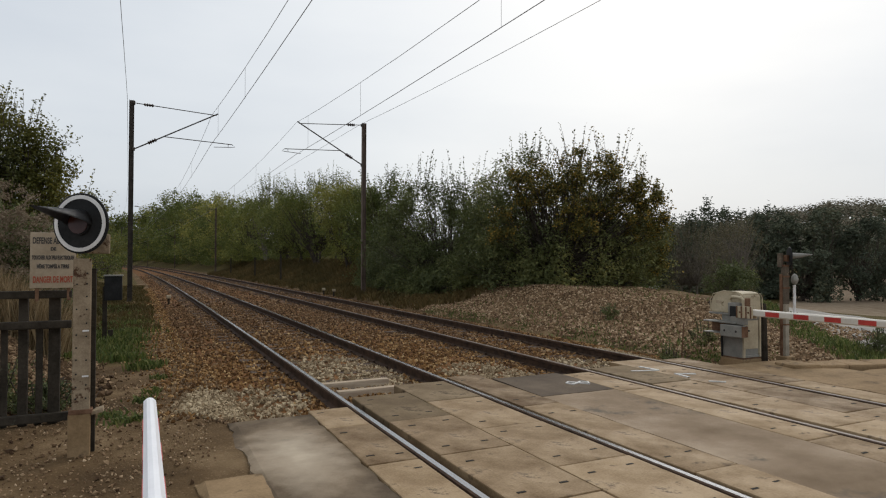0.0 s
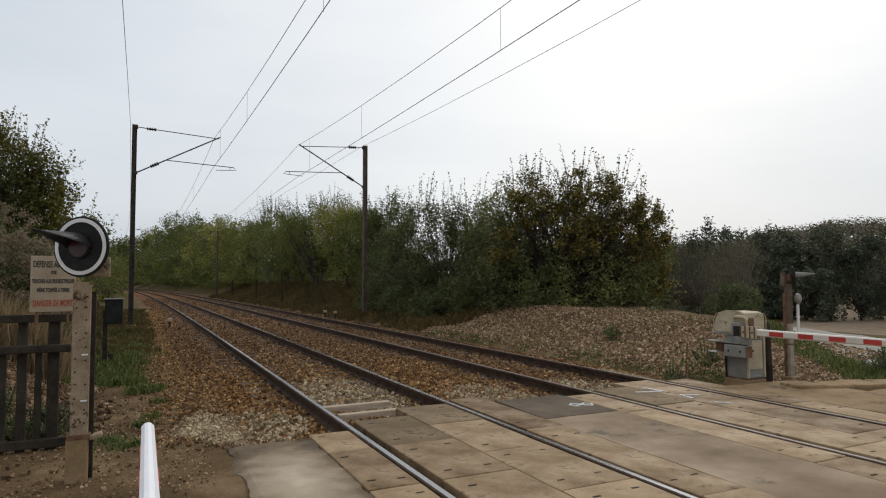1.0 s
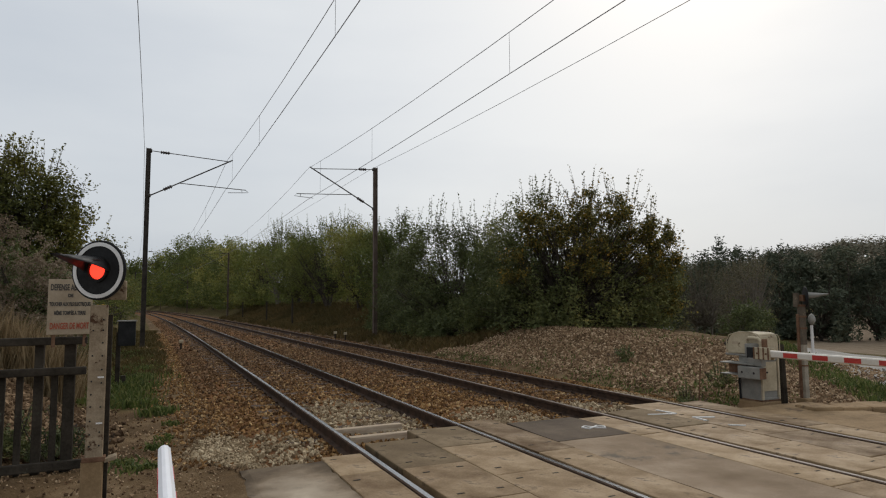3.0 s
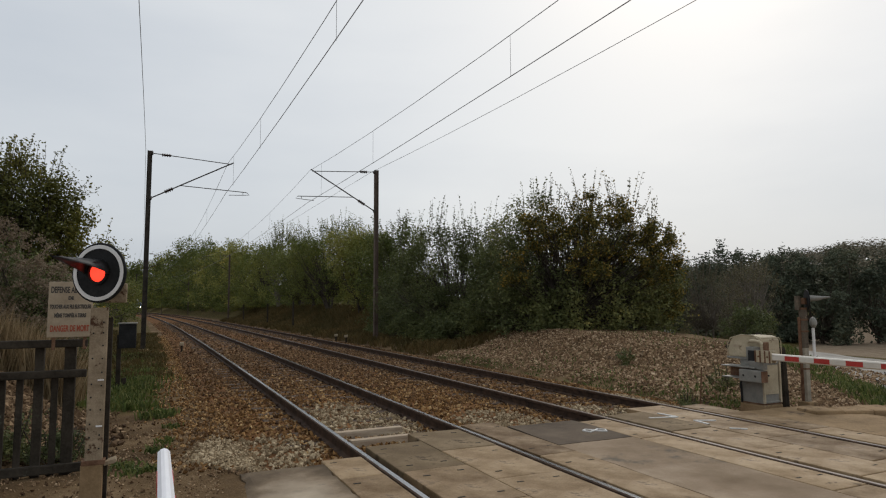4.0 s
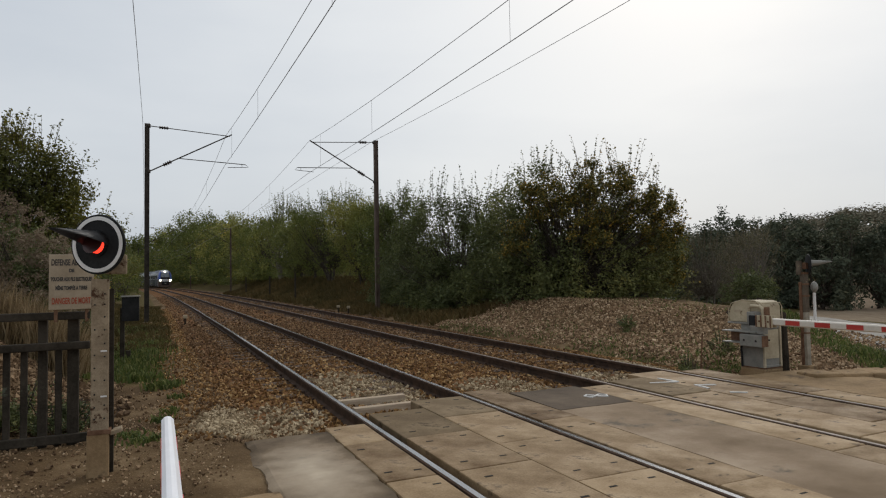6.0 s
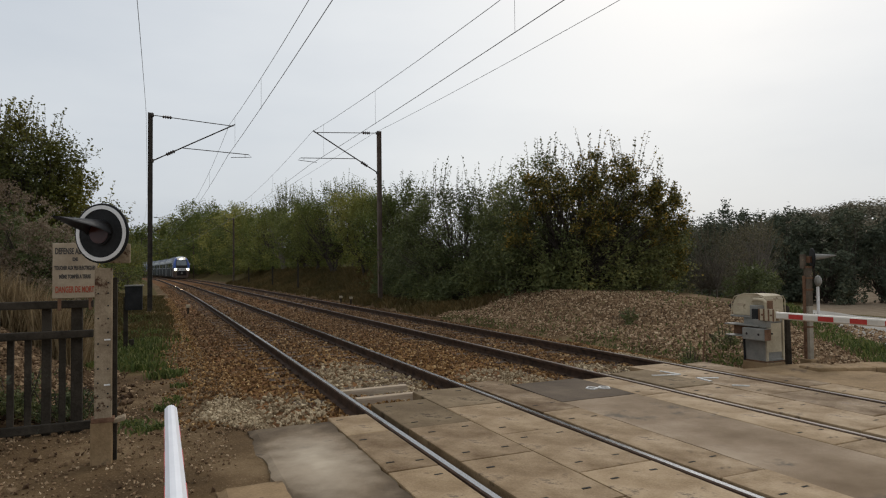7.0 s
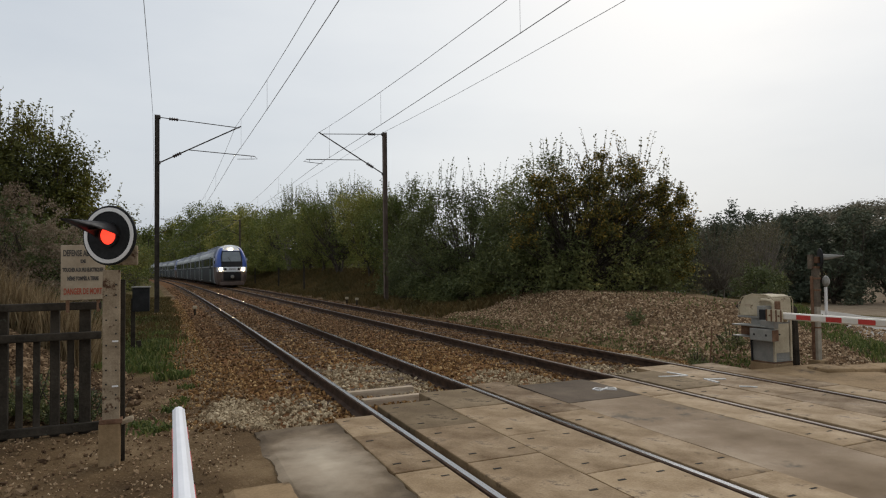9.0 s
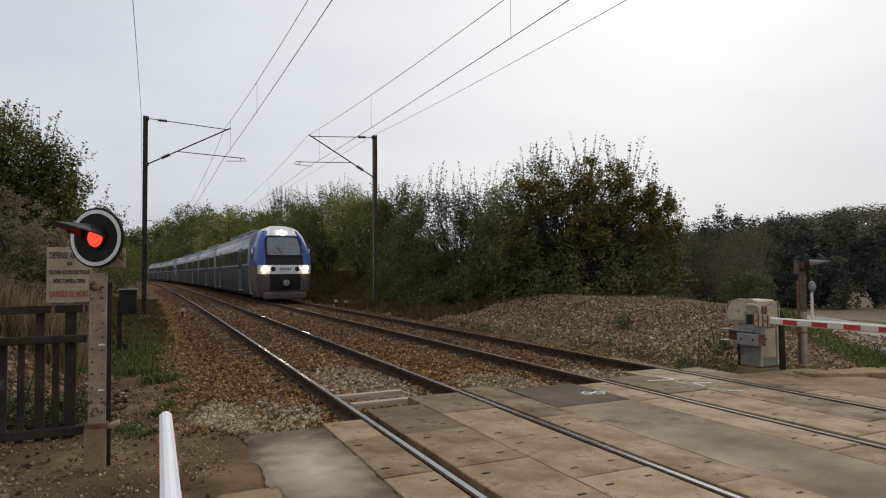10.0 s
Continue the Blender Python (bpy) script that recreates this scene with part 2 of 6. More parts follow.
M["post"] = surface("post_paint", ((0.3, (0.175, 0.128, 0.082)), (0.7, (0.375, 0.295, 0.200))), 7, 60, 0.75, relief=0.4, spots=((0.075, 0.038, 0.022), 0.565, 11))
M["post_pale"] = surface("pale_post", ((0.3, (0.23, 0.20, 0.155)), (0.7, (0.38, 0.34, 0.27))), 7, 60, 0.75, relief=0.3, spots=((0.10, 0.055, 0.035), 0.66, 9))
M["post_brown"] = surface("brown_post", ((0.3, (0.070, 0.055, 0.040)), (0.7, (0.160, 0.128, 0.095))), 7, 60, 0.85, relief=0.4, spots=((0.26, 0.20, 0.13), 0.60, 9))
M["board"] = surface("sign_enamel", ((0.3, (0.27, 0.205, 0.130)), (0.7, (0.42, 0.335, 0.230))), 4, 50, 0.5, relief=0.1, spots=((0.28, 0.19, 0.12), 0.62, 7))
M["ink"] = surface("sign_black", ((0.3, (0.05, 0.045, 0.04)), (0.7, (0.10, 0.09, 0.08))), 20, 60, 0.6, relief=0)
M["ink_red"] = surface("sign_red", ((0.3, (0.30, 0.06, 0.035)), (0.7, (0.42, 0.12, 0.07))), 20, 60, 0.6, relief=0)
M["black"] = surface("matt_black", ((0.3, (0.012, 0.012, 0.012)), (0.7, (0.03, 0.03, 0.03))), 5, 40, 0.6, relief=0.1)
M["visor"] = surface("visor_grey", ((0.3, (0.05, 0.05, 0.052)), (0.7, (0.11, 0.11, 0.11))), 5, 40, 0.45, 0.3, relief=0.1)
M["white"] = surface("white_paint", ((0.3, (0.62, 0.60, 0.57)), (0.7, (0.80, 0.79, 0.77))), 4, 50, 0.45, relief=0.05)
# the white boom again, darkened to cream for the arm's shaded side
M["boom_shaded"] = surface("boom_shaded", ((0.3, (0.52, 0.47, 0.40)), (0.7, (0.68, 0.63, 0.55))), 4, 50, 0.5, relief=0.05, spots=((0.40, 0.34, 0.27), 0.64, 5))
M["boom_white"] = surface("boom_white", ((0.3, (0.82, 0.81, 0.83)), (0.7, (0.90, 0.89, 0.91))), 4, 50, 0.35, relief=0.03)
M["red"] = surface("red_film", ((0.3, (0.36, 0.025, 0.018)), (0.7, (0.50, 0.05, 0.035))), 6, 50, 0.45, relief=0.05)
M["machine"] = surface("machine_paint", ((0.3, (0.347, 0.287, 0.194)), (0.7, (0.540, 0.457, 0.320))), 4, 40, 0.6, relief=0.15, spots=((0.155, 0.108, 0.060), 0.62, 6))
M["machine_grey"] = surface("machine_grey", ((0.3, (0.164, 0.160, 0.141)), (0.7, (0.279, 0.264, 0.229))), 4, 40, 0.55, 0.1, relief=0.15, spots=((0.098, 0.072, 0.052), 0.64, 6))
M["rust"] = surface("rust", ((0.3, (0.10, 0.05, 0.03)), (0.7, (0.22, 0.13, 0.08))), 8, 60, 0.9, relief=0.4)
M["bark"] = surface("bark", ((0.3, (0.045, 0.036, 0.028)), (0.7, (0.12, 0.10, 0.08))), 5, 40, 0.95, relief=0.6)
M["bark_pale"] = surface("pale_bark", ((0.3, (0.10, 0.083, 0.065)), (0.7, (0.21, 0.18, 0.145))), 5, 40, 0.95, relief=0.4)
M["old_concrete"] = surface("old_concrete", ((0.3, (0.177, 0.115, 0.059)), (0.7, (0.355, 0.244, 0.136))), 2, 50, 0.85, relief=0.4, spots=((0.112, 0.075, 0.045), 0.58, 3))
M["paint_mark"] = surface("road_paint", ((0.3, (0.55, 0.53, 0.50)), (0.7, (0.78, 0.76, 0.73))), 12, 90, 0.7, relief=0.1)

# ---- plan ----
BEND = 0.0004  # the line bends left, radius 2.5 km
TIGHT = 0.00056  # and more sharply past TIGHT_FROM
TIGHT_FROM = 130.0
RAILS = (1.974, 3.481, 5.553, 7.060)  # rail head centres at the crossing
LINE_1, LINE_2 = 2.7275, 6.3065  # track centres


def curve(s):
    """How far the line has bent to the left, s metres along it."""
    return BEND * np.maximum(s, 0) ** 2 / 2 + TIGHT * np.maximum(np.asarray(s) - TIGHT_FROM, 0) ** 2 / 2


def heading(s):
    return BEND * max(s, 0.0) + TIGHT * max(s - TIGHT_FROM, 0.0)


def on_line(s, lat, z=0.0):
    """A place at s metres along the line and lat metres to the right of its axis."""
    return Vector((lat - float(curve(s)), s + lat * heading(s), z))


def smooth(v, a, b):
    t = np.clip((v - a) / (b - a), 0, 1)
    return t * t * (3 - 2 * t)


def wobble(x, y):
    return 0.5 * np.sin(x * 1.7 + 1.3 * np.sin(y * 0.9)) + 0.3 * np.sin(y * 2.3 + x * 0.7) + 0.2 * np.sin(x * 4.1 - y * 3.7)


def ground_z(x, y):
    """Height of the ground sheet."""
    x, y = np.asarray(x, float), np.asarray(y, float)
    lat = x + curve(y)
    z = -0.10 + 0.03 * wobble(x, y) + 0.055 * (1 - smooth(y, 6.4, 8.0)) * (1 - smooth(lat, 1.2, 1.5))
    z = z - 0.22 * smooth(lat, 0.6, 1.5) * (1 - smooth(lat, 8.6, 9.4)) * smooth(y, 5.8, 6.2)
    z = z - 0.30 * smooth(lat, 1.3, 1.6) * (1 - smooth(lat, 8.2, 8.8)) * (1 - smooth(y, 5.8, 6.2))
    z = z - 0.12 * smooth(y, 9, 14) * (1 - smooth(np.abs(lat), 2.0, 3.0))
    # gravel mound beside the far track
    mound = smooth(lat, 9.3, 13.0) * smooth(y, 7.6, 13.5) * (1 - smooth(lat, 15.0, 20.0))
    z = z + mound * (0.42 + 0.30 * smooth(y, 11, 17)) * (1 - 0.85 * smooth(y + 0.9 * (13 - lat), 20.5, 26)) * (1 + 0.05 * wobble(x * 1.3, y * 1.1))
    # bank under the trees
    z = z + 1.45 * smooth(lat, 9.8, 14.0) * smooth(y, 26, 40) + 1.5 * smooth(lat, 13, 22) * smooth(y, 45, 70)
    # valley to the right, and the hill behind it
    z = z - 4.2 * smooth(lat, 17, 55) * (1 - smooth(y - 0.4 * x, 45, 80)) - 0.5 * smooth(lat, 10, 17) * (1 - smooth(y, 3, 10)) * smooth(lat, 12, 20)
    far = np.hypot(x, y)
    z = z + 24.5 * smooth(far, 200, 460) * smooth(x, 60, 230) * (0.18 + 0.82 * smooth(x - 0.7 * y, 50, 220))
    # heap of stones behind the fence
    z = z + 0.62 * smooth(-lat, 0.7, 2.6) * smooth(y, 7.5, 9.6) * (1 - smooth(y, 11.0, 13.5))
    # left bank
    z = z + 0.30 * smooth(-lat, 1.0, 2.6) * smooth(y, 6.5, 9.5) + 1.3 * smooth(-lat, 2.5, 7.0) * smooth(y, 10, 20)
    return z


# ---- mesh helpers ----


def grid_mesh(name, xs, ys, height):
    gx, gy = np.meshgrid(xs, ys)
    co = np.stack([gx, gy, height(gx, gy)], -1).reshape(-1, 3)
    n, m = len(xs), len(ys)
    i = (np.arange(m - 1)[:, None] * n + np.arange(n - 1)[None]).ravel()
    return raw_mesh(name, co, np.stack([i, i + 1, i + 1 + n, i + n], 1))


def raw_mesh(name, co, quads, smooth_faces=True):
    """A mesh from arrays of places and of equal-sized faces."""
    me = bpy.data.meshes.new(name)
    k = quads.shape[1]
    me.vertices.add(len(co))
    me.vertices.foreach_set("co", np.ascontiguousarray(co, dtype=np.float32).ravel())
    me.loops.add(quads.size)
    me.loops.foreach_set("vertex_index", np.ascontiguousarray(quads, dtype=np.int32).ravel())
    me.polygons.add(len(quads))
    me.polygons.foreach_set("loop_start", np.arange(len(quads), dtype=np.int32) * k)
    me.polygons.foreach_set("use_smooth", np.full(len(quads), smooth_faces))
    me.update(calc_edges=True)
    return me


def thing(name, label, category, at=None, group="", kind=""):
    """An Empty at the base of a thing."""
    return tagged_at(new(name), label, category, at, group, kind)


def tagged_at(ob, label, category, at, group, kind):
    if at is not None:
        ob.matrix_world = at if isinstance(at, Matrix) else Matrix.Translation(at)
    return tagged(ob, label, category, group, kind)


def part(name, bm, material, parent=None, label="", flat=True, kind=""):
    """Links a bmesh as ONE mesh object, under a thing or a part."""
    me = bpy.data.meshes.new(name)
    bm.to_mesh(me)
    bm.free()
    for m in material if isinstance(material, (list, tuple)) else [material]:
        me.materials.append(m)
    if not flat:
        me.polygons.foreach_set("use_smooth", [True] * len(me.polygons))
    return share(name, me, parent, label, kind)


def share(name, me, parent=None, label="", kind="", at=None):
    ob = new(name, me)
    if parent is not None:
        ob.parent = parent
    if at is not None:
        ob.matrix_basis = at if isinstance(at, Matrix) else Matrix.Translation(at)
    return tagged(ob, label, kind=kind)


def box(sx, sy, sz, x=0.0, y=0.0, z=0.0, bevel=0.0, bm=None, turn=None, taper=1.0, mat=0):
    """A bevelled box whose base centre is at x, y, z."""
    bm = bm or bmesh.new()
    m = Matrix.Translation((x, y, z)) @ (turn or Matrix()) @ Matrix.Translation((0, 0, sz / 2)) @ Matrix.Diagonal((sx, sy, sz, 1))
    got = bmesh.ops.create_cube(bm, size=1.0, matrix=Matrix())["verts"]
    for v in got:
        if v.co.z > 0:
            v.co.x, v.co.y = v.co.x * taper, v.co.y * taper
    bmesh.ops.transform(bm, matrix=m, verts=got)
    faces = {f for v in got for f in v.link_faces}
    for f in faces:
        f.material_index = mat
    if bevel:
        bmesh.ops.bevel(bm, geom=list({e for v in got for e in v.link_edges}), offset=bevel, segments=2, affect="EDGES", profile=0.6)
    return bm


def tube(points, radii, sides=6, bm=None, caps=True):
    """A round bar through points, of one radius or one for each point."""
    bm = bm or bmesh.new()
    pts = [Vector(p) for p in points]
    if isinstance(radii, (int, float)):
        radii = [radii] * len(pts)
    rings = []
    for k, p in enumerate(pts):
        d = (pts[min(k + 1, len(pts) - 1)] - pts[max(k - 1, 0)]).normalized()
        a = d.orthogonal() if abs(d.z) > 0.9 else d.cross(Vector((0, 0, 1)))
        a.normalize()
        b = d.cross(a)
        rings.append([bm.verts.new(p + (a * math.cos(q) + b * math.sin(q)) * radii[k]) for q in (2 * math.pi * j / sides for j in range(sides))])
    for r, s in zip(rings, rings[1:]):
        for j in range(sides):
            bm.faces.new((r[j], r[(j + 1) % sides], s[(j + 1) % sides], s[j]))
    if caps:
        bm.faces.new(rings[0][::-1])
        bm.faces.new(rings[-1])
    return bm


def lathe(profile, sides=20, axis=Matrix(), bm=None, mat=0):
    """Turns (radius, height) pairs round z."""
    bm = bm or bmesh.new()
    rings = [[bm.verts.new(axis @ Vector((r * math.cos(2 * math.pi * j / sides), r * math.sin(2 * math.pi * j / sides), z))) for j in range(sides)] for r, z in profile]
    made = []
    for a, b in zip(rings, rings[1:]):
        for j in range(sides):
            made.append(bm.faces.new((a[j], a[(j + 1) % sides], b[(j + 1) % sides], b[j])))
    made += [bm.faces.new(rings[0][::-1]), bm.faces.new(rings[-1])]
    for f in made:
        f.material_index = mat
    return bm


# ---- ground ----
gx = np.concatenate([-np.geomspace(400, 8, 40), np.arange(-7.5, 22, 0.25), np.geomspace(22.5, 900, 70)])
gy = np.concatenate([-np.geomspace(400, 8, 26), np.arange(-7, 34, 0.25), np.geomspace(34.5, 1200, 80)])
gme = grid_mesh("ground", gx, gy, ground_z)
gc = np.empty(len(gme.vertices) * 3, np.float32)
gme.vertices.foreach_get("co", gc)
gc = gc.reshape(-1, 3)
glat = gc[:, 0] + curve(gc[:, 1])
# what covers the soil: turf, gravel, and the pale lane beyond the crossing
grass = smooth(-glat, -0.6, 0.1) * smooth(gc[:, 1], 9.5, 12.5) * (1 - 0.7 * smooth(-glat, 1.2, 2.0) * (1 - smooth(gc[:, 1], 13, 20))) * 0.75
grass = np.maximum(grass, smooth(glat, 8.7, 9.6) * smooth(gc[:, 1], 26, 30) * 0.75)
grass = np.maximum(grass, smooth(glat, 15.0, 17.0) * 0.9)
off = ((gc[:, 0] - 11.5) * 1.23 - (gc[:, 1] - 6.5)) / 1.585  # metres to the right of the lane's near edge
verge = smooth(off, -1.0, -0.7) * (1 - smooth(off, -0.1, 0.1)) * smooth(gc[:, 1], 6.0, 6.6)
grass = np.maximum(grass, verge)
lane = smooth(off, 0.0, 0.2) * (1 - smooth(off, 2.2, 2.5)) * (gc[:, 1] > 5.0)
lane = np.maximum(lane, smooth(gc[:, 0], 7.0, 7.6) * (1 - smooth(gc[:, 1] + 0.2 * wobble(gc[:, 0], gc[:, 1]), 5.4, 5.7)) * smooth(gc[:, 1], -6, -5))
grass = grass * (1 - lane)
field = smooth(gc[:, 0], 26, 34) * (1 - smooth(gc[:, 1] - 0.65 * gc[:, 0], 3, 8))
for nm, val in (("turf", grass), ("lane", lane), ("field", field)):
    at = gme.attributes.new(nm, "FLOAT", "POINT")
    at.data.foreach_set("value", val.astype(np.float32))


def ground_material():
    m, nt, bs = nodes_of("soil_and_turf")
    a, b = tex(nt, 1.1, 6, 0.6), tex(nt, 26, 4, 0.65)
    soil = ramp(nt, a.outputs[0], ((0.3, (0.064, 0.039, 0.019)), (0.5, (0.120, 0.076, 0.038)), (0.7, (0.22, 0.150, 0.083))))
    speck = tex(nt, 34, kind="voronoi")
    stones = ramp(nt, speck.outputs["Distance"], ((0.0, (0.36, 0.29, 0.21)), (0.22, (0.13, 0.095, 0.06)), (0.3, (0.0, 0.0, 0.0))))
    soil = mixc(nt, 0.25, soil, stones, "ADD")
    turf = ramp(nt, b.outputs[0], ((0.3, (0.045, 0.038, 0.013)), (0.5, (0.085, 0.066, 0.023)), (0.7, (0.16, 0.115, 0.048))))
    lane = ramp(nt, a.outputs[0], ((0.3, (0.26, 0.24, 0.21)), (0.7, (0.42, 0.39, 0.35))))
    fld = ramp(nt, a.outputs[0], ((0.3, (0.20, 0.145, 0.095)), (0.7, (0.30, 0.235, 0.165))))

    def mask(name, lo, hi):
        at = nt.nodes.new("ShaderNodeAttribute")
        at.attribute_name = name
        s = nt.nodes.new("ShaderNodeMath")
        s.operation = "MULTIPLY_ADD"
        s.inputs[1].default_value, s.inputs[2].default_value = 0.5, -0.25
        nt.links.new(b.outputs[0], s.inputs[0])
        t = nt.nodes.new("ShaderNodeMath")
        nt.links.new(at.outputs["Fac"], t.inputs[0])
        nt.links.new(s.outputs[0], t.inputs[1])
        return ramp(nt, t.outputs[0], ((lo, (0, 0, 0)), (hi, (1, 1, 1))))

    col = mixc(nt, mask("turf", 0.4, 0.6), soil, turf)
    col = mixc(nt, mask("field", 0.4, 0.6), col, fld)
    col = mixc(nt, mask("lane", 0.45, 0.55), col, lane)
    nt.links.new(col, bs.inputs["Base Color"])
    bs.inputs["Roughness"].default_value = 0.95
    bs.inputs["Specular IOR Level"].default_value = 0.08
    bump(nt, bs, b.outputs[0], 0.6, 0.04)
    return m


gme.materials.append(ground_material())
tagged(new("ground", gme), "brown earth with gravel, patchy turf and distant fields", "ground", kind="structure")

# ---- ballast bed and stones ----
bed_s = np.concatenate([np.arange(5.9, 40, 0.4), np.geomspace(40.4, 540, 64)])
bed_l = np.array([0.35, 0.9, 1.35, 1.8, 2.15, 2.7, 3.3, 3.7, 4.2, 4.8, 5.3, 5.75, 6.3, 6.9, 7.25, 7.75, 8.3, 9.0])
bed_z = np.array([-0.36, -0.22, -0.165, -0.165, -0.165, -0.15, -0.165, -0.165, -0.15, -0.15, -0.165, -0.165, -0.15, -0.165, -0.165, -0.165, -0.22, -0.36])


def bed_height(s, lat):
    return np.interp(lat, bed_l, bed_z) + 0.018 * wobble(lat * 2.1, s * 1.9)


bl, bs_ = np.meshgrid(bed_l, bed_s)
bx = bl - curve(bs_)
bco = np.stack([bx, bs_ + bl * (BEND * bs_ + TIGHT * np.maximum(bs_ - TIGHT_FROM, 0)), bed_height(bs_, bl)], -1).reshape(-1, 3)
bi = (np.arange(len(bed_s) - 1)[:, None] * len(bed_l) + np.arange(len(bed_l) - 1)[None]).ravel()
bme = raw_mesh("ballast_bed", bco, np.stack([bi, bi + 1, bi + 1 + len(bed_l), bi + len(bed_l)], 1))
bme.materials.append(M["ballast_bed"])
tagged(new("ballast_bed", bme), "rust-brown ballast bed under both tracks", "track bed", kind="structure")

rng = np.random.default_rng(7)
OCT = np.array([(1, 0, 0), (-1, 0, 0), (0, 1, 0), (0, -1, 0), (0, 0, 1), (0, 0, -1)], float)
OCT_F = np.array([(0, 2, 4), (2, 1, 4), (1, 3, 4), (3, 0, 4), (2, 0, 5), (1, 2, 5), (3, 1, 5), (0, 3, 5)])


def turns(n):
    q = rng.normal(size=(n, 4))
    q /= np.linalg.norm(q, axis=1)[:, None]
    w, x, y, z = q.T
    return np.stack([np.stack([1 - 2 * (y * y + z * z), 2 * (x * y - z * w), 2 * (x * z + y * w)], -1), np.stack([2 * (x * y + z * w), 1 - 2 * (x * x + z * z), 2 * (y * z - x * w)], -1), np.stack([2 * (x * z - y * w), 2 * (y * z + x * w), 1 - 2 * (x * x + y * y)], -1)], 1)


def stones(name, places, size, material, label, lo=0.55, hi=1.5):
    """Loose broken stones at the given places, each of eight uneven faces."""
    n = len(places)
    shape = OCT[None] * rng.uniform(0.6, 1.15, (n, 6, 3)) + rng.normal(0, 0.16, (n, 6, 3))
    shape *= (size / 2 * rng.uniform(lo, hi, n))[:, None, None] * rng.uniform(0.7, 1.2, (n, 1, 3))
    co = np.einsum("nij,nkj->nki", turns(n), shape) + places[:, None]
    me = raw_mesh(name, co.reshape(-1, 3), (OCT_F[None] + 6 * np.arange(n)[:, None, None]).reshape(-1, 3), False)
    me.materials.append(material)
    return tagged(new(name, me), label, "stones", kind="stuff")


def bed_places(n, s0, s1, l0, l1, power=1.0, lift=0.012):
    s = s0 + (s1 - s0) * rng.random(n) ** power
    lat = rng.uniform(l0, l1, n)
    keep = np.ones(n, bool)
    for r in RAILS:
        keep &= np.abs(lat - r) > 0.075
    s, lat = s[keep], lat[keep]
    return np.stack([lat - BEND * s**2 / 2, s + lat * BEND * s, bed_height(s, lat) + lift], -1)


def ground_places(n, x0, x1, y0, y1, lift=0.01):
    x, y = rng.uniform(x0, x1, n), rng.uniform(y0, y1, n)
    return np.stack([x, y, ground_z(x, y) + lift], -1)


def outside_deck(p):
    """Keeps stones off the slabs."""
    lim = np.interp(p[:, 0], [1.45, 1.5, 1.95, 2.0, 2.7, 2.75, 3.45, 3.5, 4.0, 4.05, 5.0, 5.05, 5.5, 5.55, 6.3, 6.35, 7.7], [6.3, 6.45, 6.5, 6.85, 6.9, 7.3, 7.35, 7.55, 7.5, 7.1, 7.0, 7.0, 7.0, 7.2, 7.25, 7.6, 7.45])
    return p[p[:, 1] > lim]


def near(p, x, y, rx, ry):
    return ((p[:, 0] - x) / rx) ** 2 + ((p[:, 1] - y) / ry) ** 2 < 1 + 0.5 * rng.normal(size=len(p)) * 0.4


p = outside_deck(bed_places(40000, 6.2, 24, 0.4, 8.7, 1.35))
fresh = near(p, 1.0, 7.55, 0.75, 1.05) | near(p, 2.75, 9.2, 0.75, 1.6) | near(p, 4.55, 8.1, 0.6, 1.0) | near(p, 6.2, 8.1, 0.6, 0.75) | near(p, 7.7, 8.2, 0.4, 1.6)
grimy = rng.random(len(p)) < 0.15 + 0.8 * smooth(p[:, 1] + 0.8 * wobble(p[:, 0], p[:, 1]), 9.5, 17) + 0.4 * (np.abs(p[:, 0] - 6.3) < 1.0)
stones("ballast_stones", p[~fresh & ~grimy], 0.055, M["stone_brown"], "rust-brown broken ballast stones between the rails")
stones("grimy_stones", p[~fresh & grimy], 0.055, M["stone_dark"], "dark brown grimy ballast stones between the rails")
stones("fresh_stones", p[fresh], 0.055, M["stone_white"], "pale fresh ballast stones beside the crossing slabs")
stones("far_stones", bed_places(10000, 24, 75, 0.4, 8.7, 1.3), 0.085, M["stone_dark"], "dark brown ballast stones along the distant tracks")
p = ground_places(36000, 8.6, 15.5, 8.0, 27.0)
plat = p[:, 0] + curve(p[:, 1])
keep = (plat > 9.0 + 0.25 * wobble(p[:, 0] * 2, p[:, 1] * 2)) & (plat < 14.6) & (p[:, 1] < 21.6 - 0.25 * (plat - 9) + 0.7 * wobble(p[:, 0], p[:, 1]))
p = p[keep]
stones("mound_stones", p, 0.07, M["stone_mound"], "grey-brown gravel heaped beside the far track", 0.5, 1.5)
p = ground_places(9000, -5.5, 0.9, 4.6, 13.0)
keep = (rng.random(len(p)) < np.clip(0.25 + 0.5 * smooth(-p[:, 0], 0.6, 1.6) * (p[:, 1] < 11.5) + 0.3 * smooth(p[:, 0], 0.1, 0.8), 0, 1)) & ~((p[:, 0] > 0.35) & (p[:, 1] < 6.3))
stones("verge_stones", p[keep], 0.045, M["stone_heap"], "loose brown and grey stones on the trackside earth", 0.3, 1.4)
p = ground_places(13000, -1.8, 1.5, 4.2, 9.0, 0.004)
keep = (rng.random(len(p)) < 0.45 + 0.35 * wobble(p[:, 0] * 1.5, p[:, 1] * 1.2)) & ~((p[:, 0] > 0.55) & (p[:, 1] < 6.3)) & ~((p[:, 0] > 0.2) & (p[:, 1] < 5.2))
stones("earth_grit", p[keep], 0.022, M["stone_mound"], "small gravel and grit trodden into the earth", 0.3, 1.5)
p = ground_places(15000, -0.5, 1.0, 6.5, 42.0, 0.008)
keep = rng.random(len(p)) < smooth(p[:, 0] + curve(p[:, 1]) + 0.15 * wobble(p[:, 0] * 3, p[:, 1] * 2), -0.25, 0.75)
p = p[keep]
